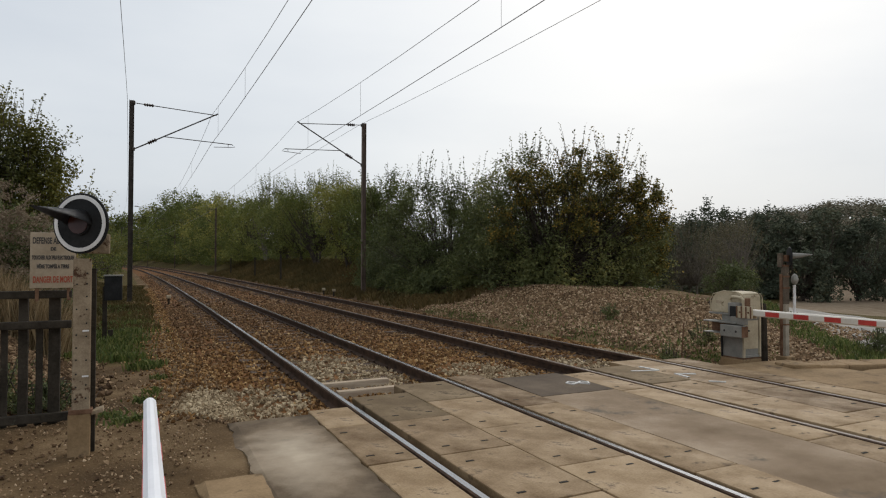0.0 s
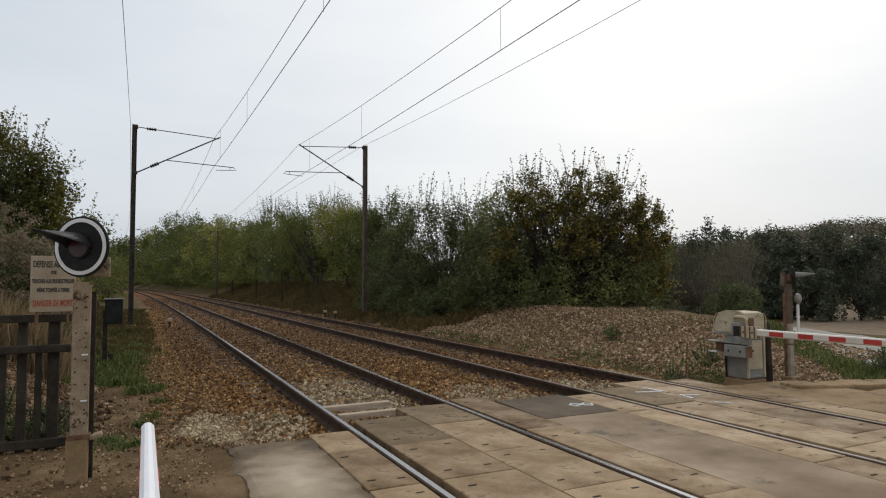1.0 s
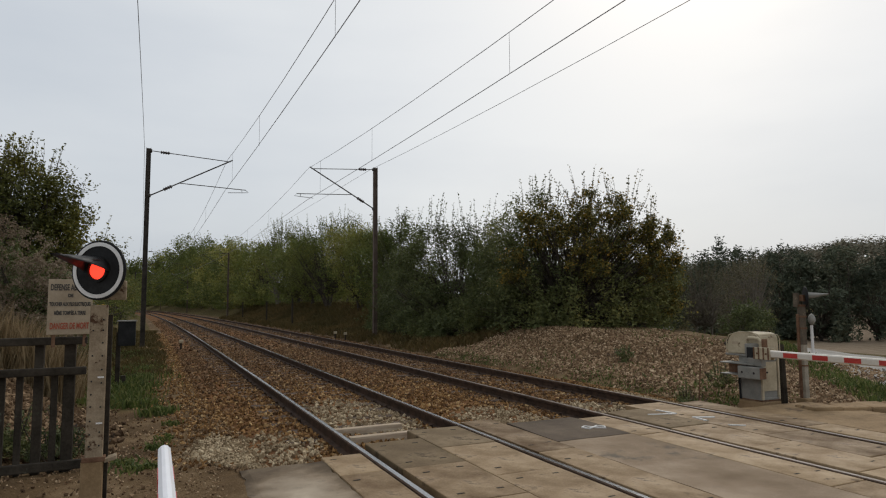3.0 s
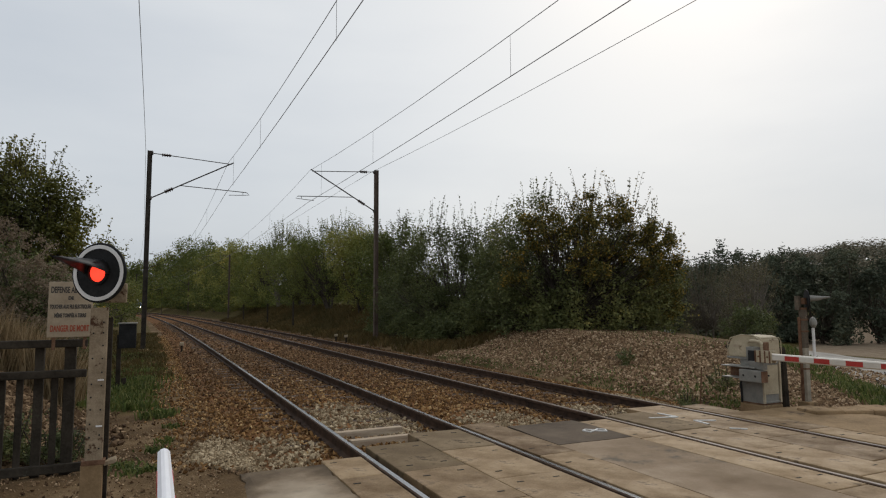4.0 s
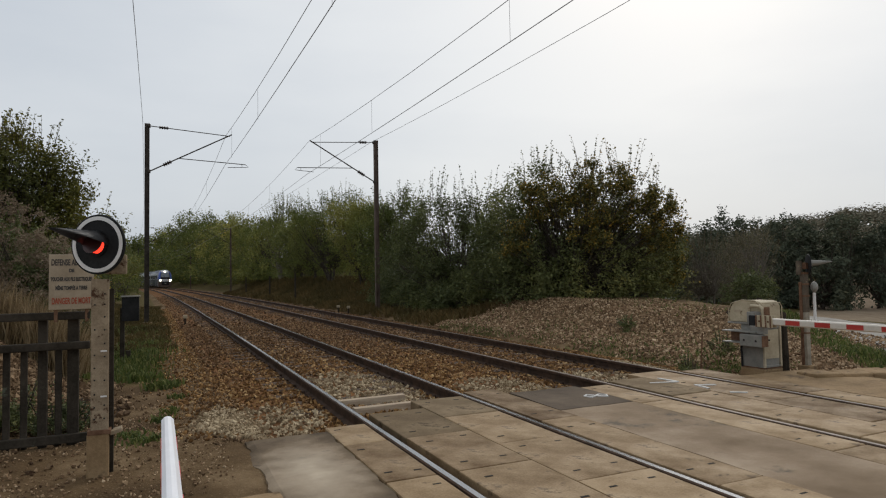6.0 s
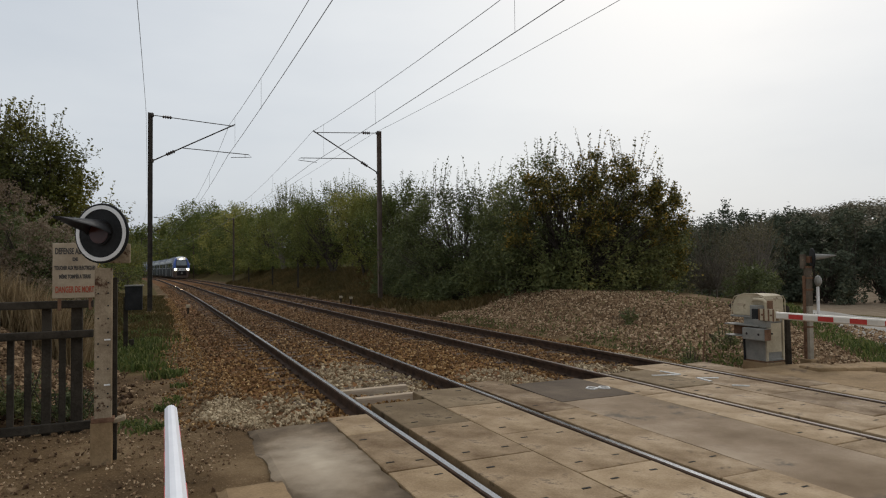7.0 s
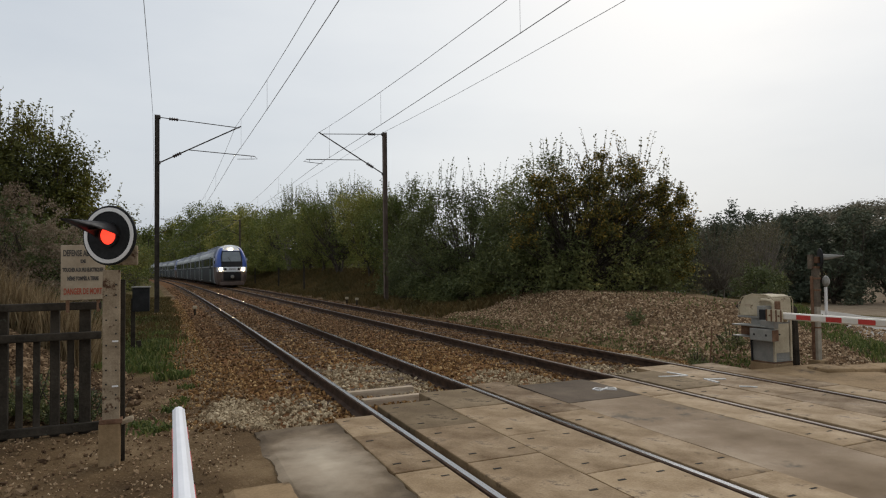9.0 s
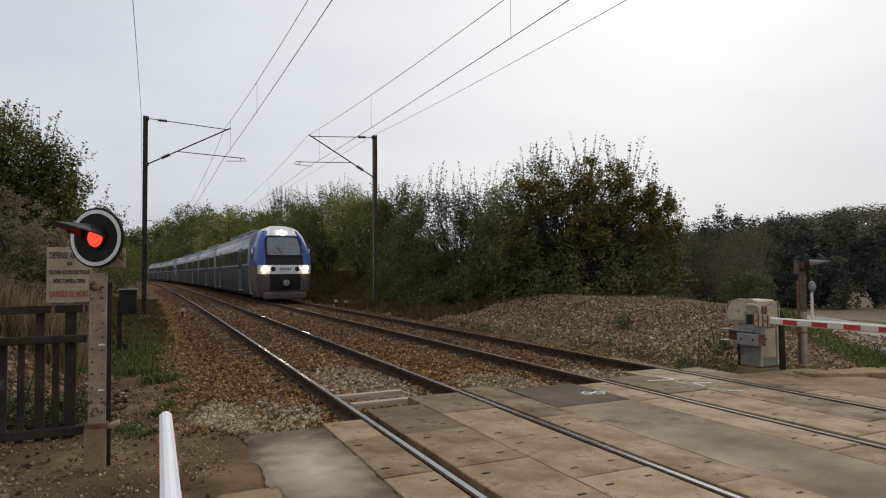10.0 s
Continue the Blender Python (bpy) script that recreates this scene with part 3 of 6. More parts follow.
fresh = near(p, 0.95, 7.45, 0.70, 0.95)
stones("shoulder_stones", p[~fresh], 0.055, M["stone_brown"], "brown ballast stones spilling onto the path", 0.4, 1.3)
stones("spilt_stones", p[fresh], 0.055, M["stone_white"], "pale fresh stones spilling onto the path", 0.5, 1.3)
p = ground_places(2200, 0.0, 0.95, 6.45, 8.4, 0.01)
stones("spilt_stones", p[near(p, 0.80, 7.35, 0.42, 0.80)], 0.055, M["stone_white"], "pale fresh stones heaped by the path", 0.5, 1.3)
p = ground_places(15000, -5.0, -0.35, 7.4, 12.0, 0.02)
keep = rng.random(len(p)) < 0.8 * smooth(-p[:, 0] + 0.3 * wobble(p[:, 0], p[:, 1]), 0.3, 0.9) * (1 - smooth(p[:, 1], 10.5, 12))
stones("fence_stones", p[keep], 0.085, M["stone_heap"], "brown stones piled behind the fence", 0.4, 1.4)
p = ground_places(6500, 7.9, 14.0, 5.6, 9.8)
stones("roadside_stones", p[(p[:, 1] > 6.2 + 0.2 * (p[:, 0] - 8)) & (p[:, 1] < 9.8) & (((p[:, 0] - 11.5) * 1.23 - (p[:, 1] - 6.5)) / 1.585 < -0.6)], 0.06, M["stone_mound"], "brown gravel round the barrier machine", 0.4, 1.4)

# ---- tracks ----
RAIL_PROFILE = [(-0.036, -0.007), (-0.020, 0.0), (0.026, 0.0), (0.036, -0.007), (0.036, -0.038), (0.010, -0.050), (0.008, -0.125), (0.070, -0.142), (0.075, -0.155), (-0.075, -0.155), (-0.070, -0.142), (-0.008, -0.125), (-0.010, -0.050), (-0.036, -0.038)]
rail_s = np.concatenate([np.arange(-40, 40, 2.0), np.arange(40, 540, 5.0)])


def rail(lat, head, parent):
    bm = bmesh.new()
    rings = [[bm.verts.new(on_line(s, lat + px, pz)) for px, pz in RAIL_PROFILE] for s in rail_s]
    n = len(RAIL_PROFILE)
    for a, b in zip(rings, rings[1:]):
        for j in range(n):
            f = bm.faces.new((a[j], a[(j + 1) % n], b[(j + 1) % n], b[j]))
            f.material_index = 1 if j == 1 else 0
    part("rail", bm, [M["rail_side"], head], parent)


sleeper_bm = box(2.5, 0.24, 0.15, bevel=0.015)
sleeper_me = bpy.data.meshes.new("sleeper")
sleeper_bm.to_mesh(sleeper_me)
sleeper_me.materials.append(M["sleeper"])
fast_bm = box(0.16, 0.20, 0.022, bevel=0.006)
for sx in (-0.09, 0.09):
    lathe([(0.02, 0.02), (0.02, 0.045), (0.012, 0.05)], 8, Matrix.Translation((sx, 0, 0)), fast_bm)
fast_me = bpy.data.meshes.new("fastening")
fast_bm.to_mesh(fast_me)
fast_me.materials.append(M["rail_side"])
for axis, lats, head, label in ((LINE_1, RAILS[:2], M["rail_head"], "railway track with shiny rails on dark wooden sleepers"), (LINE_2, RAILS[2:], M["rail_head_dull"], "railway track with dark rusty rails on wooden sleepers")):
    track = thing("railway_track", label, "railway track", group="parallel tracks")
    for lat in lats:
        rail(lat, head, track)
    s = 7.9
    while s < 75:
        at = Matrix.Translation(on_line(s, axis, -0.302)) @ Matrix.Rotation(heading(s), 4, "Z")
        share("sleeper", sleeper_me, track, at=at)
        if s < 30:
            for lat in lats:
                share("fastening", fast_me, track, at=Matrix.Translation(on_line(s, lat, -0.156)))
        s += 0.60

# two weathered planks between the rails, and joint bars
for y, ln in ((7.46, 0.80), (8.0, 0.92)):
    plank = part("plank", box(ln, 0.11, 0.10, bevel=0.01), M["timber_pale"])
    plank.matrix_world = pose(2.52, y, -0.17, 0, 0, 2)
    tagged(plank, "pale weathered timber lying between the rails", "timber", "timbers")

# ---- the crossing ----
road = thing("road", "worn concrete road across the railway", "road", kind="structure")


def strip(name, x0, x1, y0, y1, z, material, ragged=0.0, depth=0.14, step=0.25, label="", sink=0.0):
    """A cast surface with a thickness and slightly uneven edges."""
    bm = bmesh.new()
    nx, ny = max(2, int((x1 - x0) / step) + 1), max(2, int((y1 - y0) / step) + 1)
    top = []
    for i in range(nx):
        row = []
        for j in range(ny):
            x, y = x0 + (x1 - x0) * i / (nx - 1), y0 + (y1 - y0) * j / (ny - 1)
            w = float(wobble(x * 3.1, y * 2.7) + 0.5 * wobble(x * 9.7 + 4, y * 8.3))
            if i in (0, nx - 1):
                x += ragged * w
            if j in (0, ny - 1):
                y += ragged * float(wobble(x * 4.3 + 2, y))
            row.append(bm.verts.new((x, y, z + 0.004 * w - (sink if i == 0 or j == ny - 1 else 0))))
        top.append(row)
    for i in range(nx - 1):
        for j in range(ny - 1):
            bm.faces.new((top[i][j], top[i + 1][j], top[i + 1][j + 1], top[i][j + 1]))
    edge = [e for e in bm.edges if e.is_boundary]
    low = bmesh.ops.extrude_edge_only(bm, edges=edge)["geom"]
    for v in low:
        if isinstance(v, bmesh.types.BMVert):
            v.co.z -= depth
    return part(name, bm, material, road, label)


strip("concrete_apron", 0.34, 1.49, -12, 4.72, -0.020, M["old_concrete"], 0.06, sink=0.03, step=0.06)
strip("concrete_apron", -7.5, 0.40, -12, 4.05, -0.018, M["old_concrete"], 0.14, label="dusty concrete road surface", sink=0.05, step=0.15)
strip("asphalt_patch", 0.74, 1.488, 3.2, 6.26, -0.014, M["sheen_patch"], 0.04, label="grey asphalt patch with a painted pale sheen", sink=0.018, step=0.05)
strip("asphalt_infill", 4.02, 5.03, -12, 5.9, -0.006, M["asphalt"], 0.0, label="grey infill between the tracks")
strip("asphalt_patch", 4.03, 5.02, 5.9, 7.05, -0.002, M["asphalt_dark"], 0.02, label="dark asphalt patch between the tracks")
strip("concrete_apron", 7.62, 9.0, -12, 6.6, -0.01, M["old_concrete"], 0.04)
strip("concrete_apron", 9.0, 10.6, -12, 5.5, -0.02, M["old_concrete"], 0.08)


def slab_mesh(w, ln, seed, dirty):
    """A concrete crossing slab with worn arrises and lifting holes, the holes drawn as flat dark faces."""
    r = random.Random(seed)
    bm = box(w, ln, 0.15, z=-0.15, bevel=0.012)
    for v in bm.verts:
        v.co.z += r.uniform(-0.002, 0.002)
    holes = [(-0.28, -0.33), (0.28, -0.33), (-0.28, 0.33), (0.28, 0.33)]
    for hx, hy in holes:
        if r.random() < 0.8:
            box(0.065, 0.022, 0.004, hx * w, hy * ln + r.uniform(-0.03, 0.03), -0.002, bm=bm, mat=1)
    me = bpy.data.meshes.new("slab")
    bm.to_mesh(me)
    bm.free()
    me.materials.append(M["slab_dirty" if dirty else "slab"])
    me.materials.append(M["hole"])
    return me


def slab_column(x0, x1, joints, seed):
    for k, (a, b) in enumerate(zip(joints[1:], joints)):
        me = slab_mesh(x1 - x0 - 0.006, b - a - 0.010, seed + k, k == 0 and seed in (200, 300, 600))
        tilt = random.Random(seed * 31 + k)
        share("slab", me, road, at=pose((x0 + x1) / 2, (a + b) / 2, tilt.uniform(-0.006, 0.002), tilt.uniform(-0.15, 0.15), tilt.uniform(-0.25, 0.25), 0))


def joints(first, nxt, pitch, low=-9.0):
    out = [first, nxt]
    while out[-1] > low:
        out.append(out[-1] - pitch)
    return out


slab_column(1.50, 1.912, joints(6.32, 5.58, 1.125), 100)
slab_column(2.085, 2.735, joints(6.74, 5.58, 1.125), 200)
slab_column(2.742, 3.410, joints(7.18, 6.19, 1.17), 300)
slab_column(3.560, 4.015, joints(7.42, 5.59, 2.26), 400)
slab_column(5.035, 5.480, joints(6.95, 5.78, 2.26), 500)
slab_column(5.665, 6.305, joints(7.15, 5.95, 1.125), 600)
slab_column(6.312, 6.975, joints(7.52, 6.35, 1.17), 700)
slab_column(7.165, 7.60, joints(7.35, 5.3, 2.26), 800)

# chalked and painted marks on the slabs
def mark(points, width, z=0.010):
    bm = bmesh.new()
    pts = [Vector((*q, z)) for q in points]
    rows = []
    for k, q in enumerate(pts):
        d = (pts[min(k + 1, len(pts) - 1)] - pts[max(k - 1, 0)]).normalized()
        nrm = Vector((-d.y, d.x, 0)) * width / 2
        low = Vector((0, 0, 0.012))
        rows.append([bm.verts.new(v) for v in (q + nrm - low, q + nrm, q - nrm, q - nrm - low)])
    for r, s in zip(rows, rows[1:]):
        for j in range(3):
            bm.faces.new((r[j], s[j], s[j + 1], r[j + 1]))
    bmesh.ops.recalc_face_normals(bm, faces=bm.faces[:])
    part("paint_mark", bm, M["paint_mark"], road, "rough white painted mark")


mark([(4.84, 6.36), (4.78, 6.45), (4.71, 6.40), (4.74, 6.30), (4.84, 6.35), (4.93, 6.41), (4.99, 6.34), (4.94, 6.25), (4.85, 6.34)], 0.024)
mark([(6.38, 6.95), (6.42, 6.62)], 0.035)
mark([(6.02, 6.72), (6.20, 6.66), (6.42, 6.62)], 0.032)
mark([(6.38, 6.05), (6.42, 6.32), (6.66, 6.20)], 0.036)
mark([(6.40, 5.75), (6.55, 5.62)], 0.022)

# ---- masts and wires ----


def mast(at, height, reach, material, label, far=False):
    """An H-section mast with a hinged cantilever that reaches over its track. reach: signed metres to the track's axis."""
    m = thing("catenary_mast", label, "catenary mast", at, "overhead line masts")
    bm = bmesh.new()
    o, f, w, d = 0.092, 0.078, 0.006, 0.085  # half depth, inside of the flanges, half web, half flange
    outline = [(-o, -d), (-f, -d), (-f, -w), (f, -w), (f, -d), (o, -d), (o, d), (f, d), (f, w), (-f, w), (-f, d), (-o, d)]
    foot = [bm.verts.new((x, y, -0.6)) for x, y in outline]
    head = [bm.verts.new((x, y, height)) for x, y in outline]
    for k in range(12):
        bm.faces.new((foot[k], foot[(k + 1) % 12], head[(k + 1) % 12], head[k]))
    bm.faces.new(foot[::-1])
    bm.faces.new(head)
    part("column", bm, material, m)
    part("footing", box(0.50, 0.50, 0.5, z=-0.66, bevel=0.03), M["old_concrete"], m)
    sg = 1 if reach > 0 else -1
    a = abs(reach)
    top, low = height - 0.10, height - 1.97

    def at_x(q):
        return sg * q

    # top tie, with its insulator
    part("top_tie", tube([(at_x(0.09), 0, top), (at_x(a + 0.05), 0, height - 0.30)], 0.018), M["mast"], m)
    part("insulator", lathe([(0.03, 0), (0.078, 0.03), (0.03, 0.08), (0.078, 0.12), (0.03, 0.17), (0.078, 0.21), (0.03, 0.26), (0.078, 0.30), (0.03, 0.36)], 10, Matrix.Translation((at_x(0.45), 0, top - 0.03)) @ Matrix.Rotation(sg * radians(92), 4, "Y")), M["insulator"], m)
    # strut
    d = Vector((at_x(a + 0.12), 0, height - 0.22)) - Vector((at_x(0.09), 0, low))
    part("strut", tube([(at_x(0.09), 0, low), (at_x(a + 0.12), 0, height - 0.22)], 0.028), M["mast"], m)
    part("insulator", lathe([(0.035, 0), (0.085, 0.03), (0.035, 0.08), (0.085, 0.12), (0.035, 0.17), (0.085, 0.21), (0.035, 0.26), (0.085, 0.30), (0.035, 0.36)], 10, Matrix.Translation(Vector((at_x(0.09), 0, low)) + d * 0.16) @ d.to_track_quat("Z", "Y").to_matrix().to_4x4()), M["insulator"], m)
    # steady arm, its drop bracket and registration arm
    s0 = Vector((at_x(0.09), 0, low)) + d * 0.34
    tip = Vector((at_x(a + 0.68), 0, low + 0.48))
    part("registration_tube", tube([s0, tip], 0.018), M["mast"], m)
    part("steady_arm", tube([tip + Vector((0, 0, 0)), tip + Vector((at_x(0.12), 0, -0.10)), tip + Vector((at_x(-0.08), 0, -0.12)), (at_x(a - 0.05), 0, low + 0.32)], 0.013), M["mast"], m)
    part("hanger", tube([tip + Vector((at_x(-0.15), 0, 0)), tip + Vector((at_x(-0.15), 0, -0.10))], 0.01), M["mast"], m)
    for z in (top, low):
        part("bracket", box(0.10, 0.22, 0.12, at_x(0.08), 0, z - 0.06, bevel=0.01), M["mast"], m)
    return m


MAST_Y = 28.3
mast(Matrix.Translation((-0.47, MAST_Y, 0.0)), 7.95, 3.18, M["mast"], "dark steel catenary mast with a cantilever over the near track")
mast(Matrix.Translation((9.30, MAST_Y, 0.0)), 7.95, -3.0, M["mast_rust"], "brown steel catenary mast with a cantilever over the far track")
for s in (82, 136, 190):
    a, b = on_line(s, -0.05), on_line(s, 9.4)
    mast(Matrix.Translation((a.x, a.y, 0)) @ Matrix.Rotation(heading(s), 4, "Z"), 7.95, 3.2, M["mast"], "distant dark steel catenary mast beside the near track")
    mast(Matrix.Translation((b.x, b.y, 0)) @ Matrix.Rotation(heading(s), 4, "Z"), 7.95, -3.1, M["mast_rust"], "distant brown catenary mast beside the far track")


def wire(points, r, label, group="overhead wires"):
    return tagged(part("overhead_wire", tube(points, r, 5), M["wire"]), label, "wire", group)


SUPPORTS = (-26, MAST_Y, 82, 136, 190, 250)


def span(lat, z, sag, stagger):
    pts = []
    for k, (a, b) in enumerate(zip(SUPPORTS, SUPPORTS[1:])):
        for j in range(13):
            u = j / 13
            st = stagger * ((-1) ** k * (1 - 2 * u))
            pts.append(on_line(a + (b - a) * u, lat + st, z - 4 * sag * u * (1 - u)))
    return pts


CARRIER, SAG = 7.68, 0.87
for lat, contact, dip in ((LINE_1 + 0.02, 6.38, 0.22), (LINE_2, 6.22, 0.19)):
    wire(span(lat, contact, dip, 0.05), 0.009, "thin contact wire stretched over the track")
    wire(span(lat, CARRIER, SAG, 0.0), 0.008, "sagging carrier wire over the contact wire")
    for a, b in zip(SUPPORTS[:3], SUPPORTS[1:4]):
        for u in (0.19, 0.35, 0.513, 0.674, 0.834, 0.96):
            s = a + (b - a) * u
            if s > 4:
                wire([on_line(s, lat, contact - 4 * dip * u * (1 - u)), on_line(s, lat, CARRIER - 4 * SAG * u * (1 - u))], 0.0045, "thin vertical dropper between two overhead wires", "droppers")
wire([on_line(s, -0.47, 7.98 - 0.9 * (1 - ((s - 1) / 27.3) ** 2)) for s in np.linspace(-26, 28.3, 14)] + [on_line(s, -0.5, 7.98) for s in (60, 82, 136)], 0.0075, "feeder wire along the mast tops")
wire([on_line(s, 9.25, 7.86 - 0.58 * (1 - ((s - 1) / 27.3) ** 2)) for s in np.linspace(-26, 28.3, 14)] + [on_line(s, 9.4, 7.86) for s in (60, 82, 136)], 0.0075, "feeder wire along the mast tops")

# ---- plants ----
LEAF = {
    # autumn leaves with distance haze put into the colour, paler and bluer
    "hill": island("hazed_hill_leaves", ((0.0, (0.105, 0.100, 0.076)), (0.5, (0.180, 0.160, 0.112)), (0.85, (0.270, 0.195, 0.122)), (1.0, (0.350, 0.215, 0.122))), 0.95, trans=0.1, scale=0.03),
    "dull": island("leaves_dull", ((0.0, (0.09, 0.08, 0.05)), (0.6, (0.16, 0.14, 0.08)), (1.0, (0.24, 0.18, 0.10))), 0.8, trans=0.1, scale=0.2),
    "dark": island("leaves_dark", ((0.0, (0.051, 0.062, 0.025)), (0.4, (0.109, 0.126, 0.046)), (0.72, (0.189, 0.196, 0.068)), (0.93, (0.290, 0.255, 0.077)), (1.0, (0.456, 0.325, 0.081))), 0.55, trans=0.22, scale=0.30),
    "mid": island("leaves_mid", ((0.0, (0.059, 0.073, 0.021)), (0.5, (0.138, 0.161, 0.039)), (0.85, (0.275, 0.255, 0.055)), (1.0, (0.490, 0.334, 0.070))), 0.6, trans=0.22, scale=0.22),
    "light": island("leaves_light", ((0.0, (0.081, 0.097, 0.026)), (0.5, (0.200, 0.214, 0.053)), (0.85, (0.359, 0.316, 0.077)), (1.0, (0.550, 0.392, 0.097))), 0.6, trans=0.22, scale=0.2),
    "gold": island("leaves_gold", ((0.0, (0.057, 0.066, 0.019)), (0.45, (0.144, 0.139, 0.029)), (0.8, (0.362, 0.270, 0.043)), (1.0, (0.726, 0.414, 0.057))), 0.6, trans=0.22, scale=0.35),
    "amber": island("leaves_amber", ((0.0, (0.052, 0.056, 0.017)), (0.5, (0.118, 0.110, 0.028)), (0.85, (0.240, 0.180, 0.036)), (1.0, (0.430, 0.250, 0.040))), 0.6, trans=0.22),
    "seed": island("seed_heads", ((0.0, (0.104, 0.070, 0.044)), (0.5, (0.214, 0.160, 0.108)), (1.0, (0.380, 0.309, 0.220))), 0.95, trans=0.2, scale=0.5),
    "straw": island("dry_grass", ((0.0, (0.13, 0.09, 0.045)), (0.5, (0.24, 0.17, 0.09)), (1.0, (0.38, 0.29, 0.17))), 0.9, trans=0.3),
    "bank": island("bank_grass", ((0.0, (0.041, 0.036, 0.013)), (0.5, (0.098, 0.074, 0.028)), (0.85, (0.162, 0.108, 0.044)), (1.0, (0.252, 0.168, 0.075))), 0.9, trans=0.2, scale=0.35),
    "grass": island("green_grass", ((0.0, (0.047, 0.062, 0.017)), (0.5, (0.091, 0.124, 0.029)), (1.0, (0.195, 0.195, 0.065))), 0.7, trans=0.3),
    # green leaves greyed in the colour to stand for haze over far woods
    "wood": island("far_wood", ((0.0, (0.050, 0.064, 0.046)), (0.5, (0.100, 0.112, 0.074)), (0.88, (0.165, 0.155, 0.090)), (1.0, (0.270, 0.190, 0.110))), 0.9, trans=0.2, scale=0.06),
}


def leaf_mesh(name, places, size, material, aspect=0.55, out=None, jitter=0.55):
    """Single leaves, each a small folded blade of two faces. out: the way each leaf's face tends to look."""
    n = len(places)
    sz = size * rng.uniform(0.55, 1.35, n)
    if out is None:
        t = turns(n)
        u, v, w = t[:, :, 0], t[:, :, 1], t[:, :, 2]
    else:
        w = out + rng.normal(0, jitter, (n, 3))
        w /= np.linalg.norm(w, axis=1)[:, None] + 1e-9
        u = np.cross(w, rng.normal(size=(n, 3)))
        u /= np.linalg.norm(u, axis=1)[:, None] + 1e-9
        v = np.cross(w, u)
    ln, wd, fold = u * sz[:, None], v * (sz * aspect)[:, None] / 2, w * (sz * 0.12)[:, None]
    co = np.stack([places - ln / 2, places + wd + fold, places + ln / 2, places - wd + fold], 1).reshape(-1, 3)
    k = 4 * np.arange(n)[:, None]
    me = raw_mesh(name, co, np.concatenate([k + np.array([0, 1, 2]), k + np.array([0, 2, 3])], 1).reshape(-1, 3), False)
    me.materials.append(material)
    return me


def twigs(starts, ends, r0, r1, bend=0.12, steps=3):
    """Three-sided tapering twigs, joined."""
    n = len(starts)
    mid = rng.normal(0, bend, (n, 3)) * np.linalg.norm(ends - starts, axis=1)[:, None]
    rings = []
    for j in range(steps + 1):
        u = j / steps
        c = starts * (1 - u) + ends * u + mid * (4 * u * (1 - u)) * 0.5
        r = (r0 * (1 - u) + r1 * u)
        r = r[:, None] if isinstance(r, np.ndarray) else r
        d = ends - starts
        d = d / np.linalg.norm(d, axis=1)[:, None]
        a = np.cross(d, np.array([0.31, 0.95, 0.05]))
        a /= np.linalg.norm(a, axis=1)[:, None] + 1e-9
        b = np.cross(d, a)
        rings.append(np.stack([c + (a * math.cos(q) + b * math.sin(q)) * r for q in (0, 2.094, 4.189)], 1))
    co = np.stack(rings, 1)  # n, steps+1, 3, 3
    base = (np.arange(n) * 3 * (steps + 1))[:, None, None]
    f = np.array([[(3 * j + q, 3 * j + (q + 1) % 3, 3 * (j + 1) + (q + 1) % 3, 3 * (j + 1) + q) for q in range(3)] for j in range(steps)]).reshape(-1, 4)
    return co.reshape(-1, 3), (f[None] + base).reshape(-1, 4)


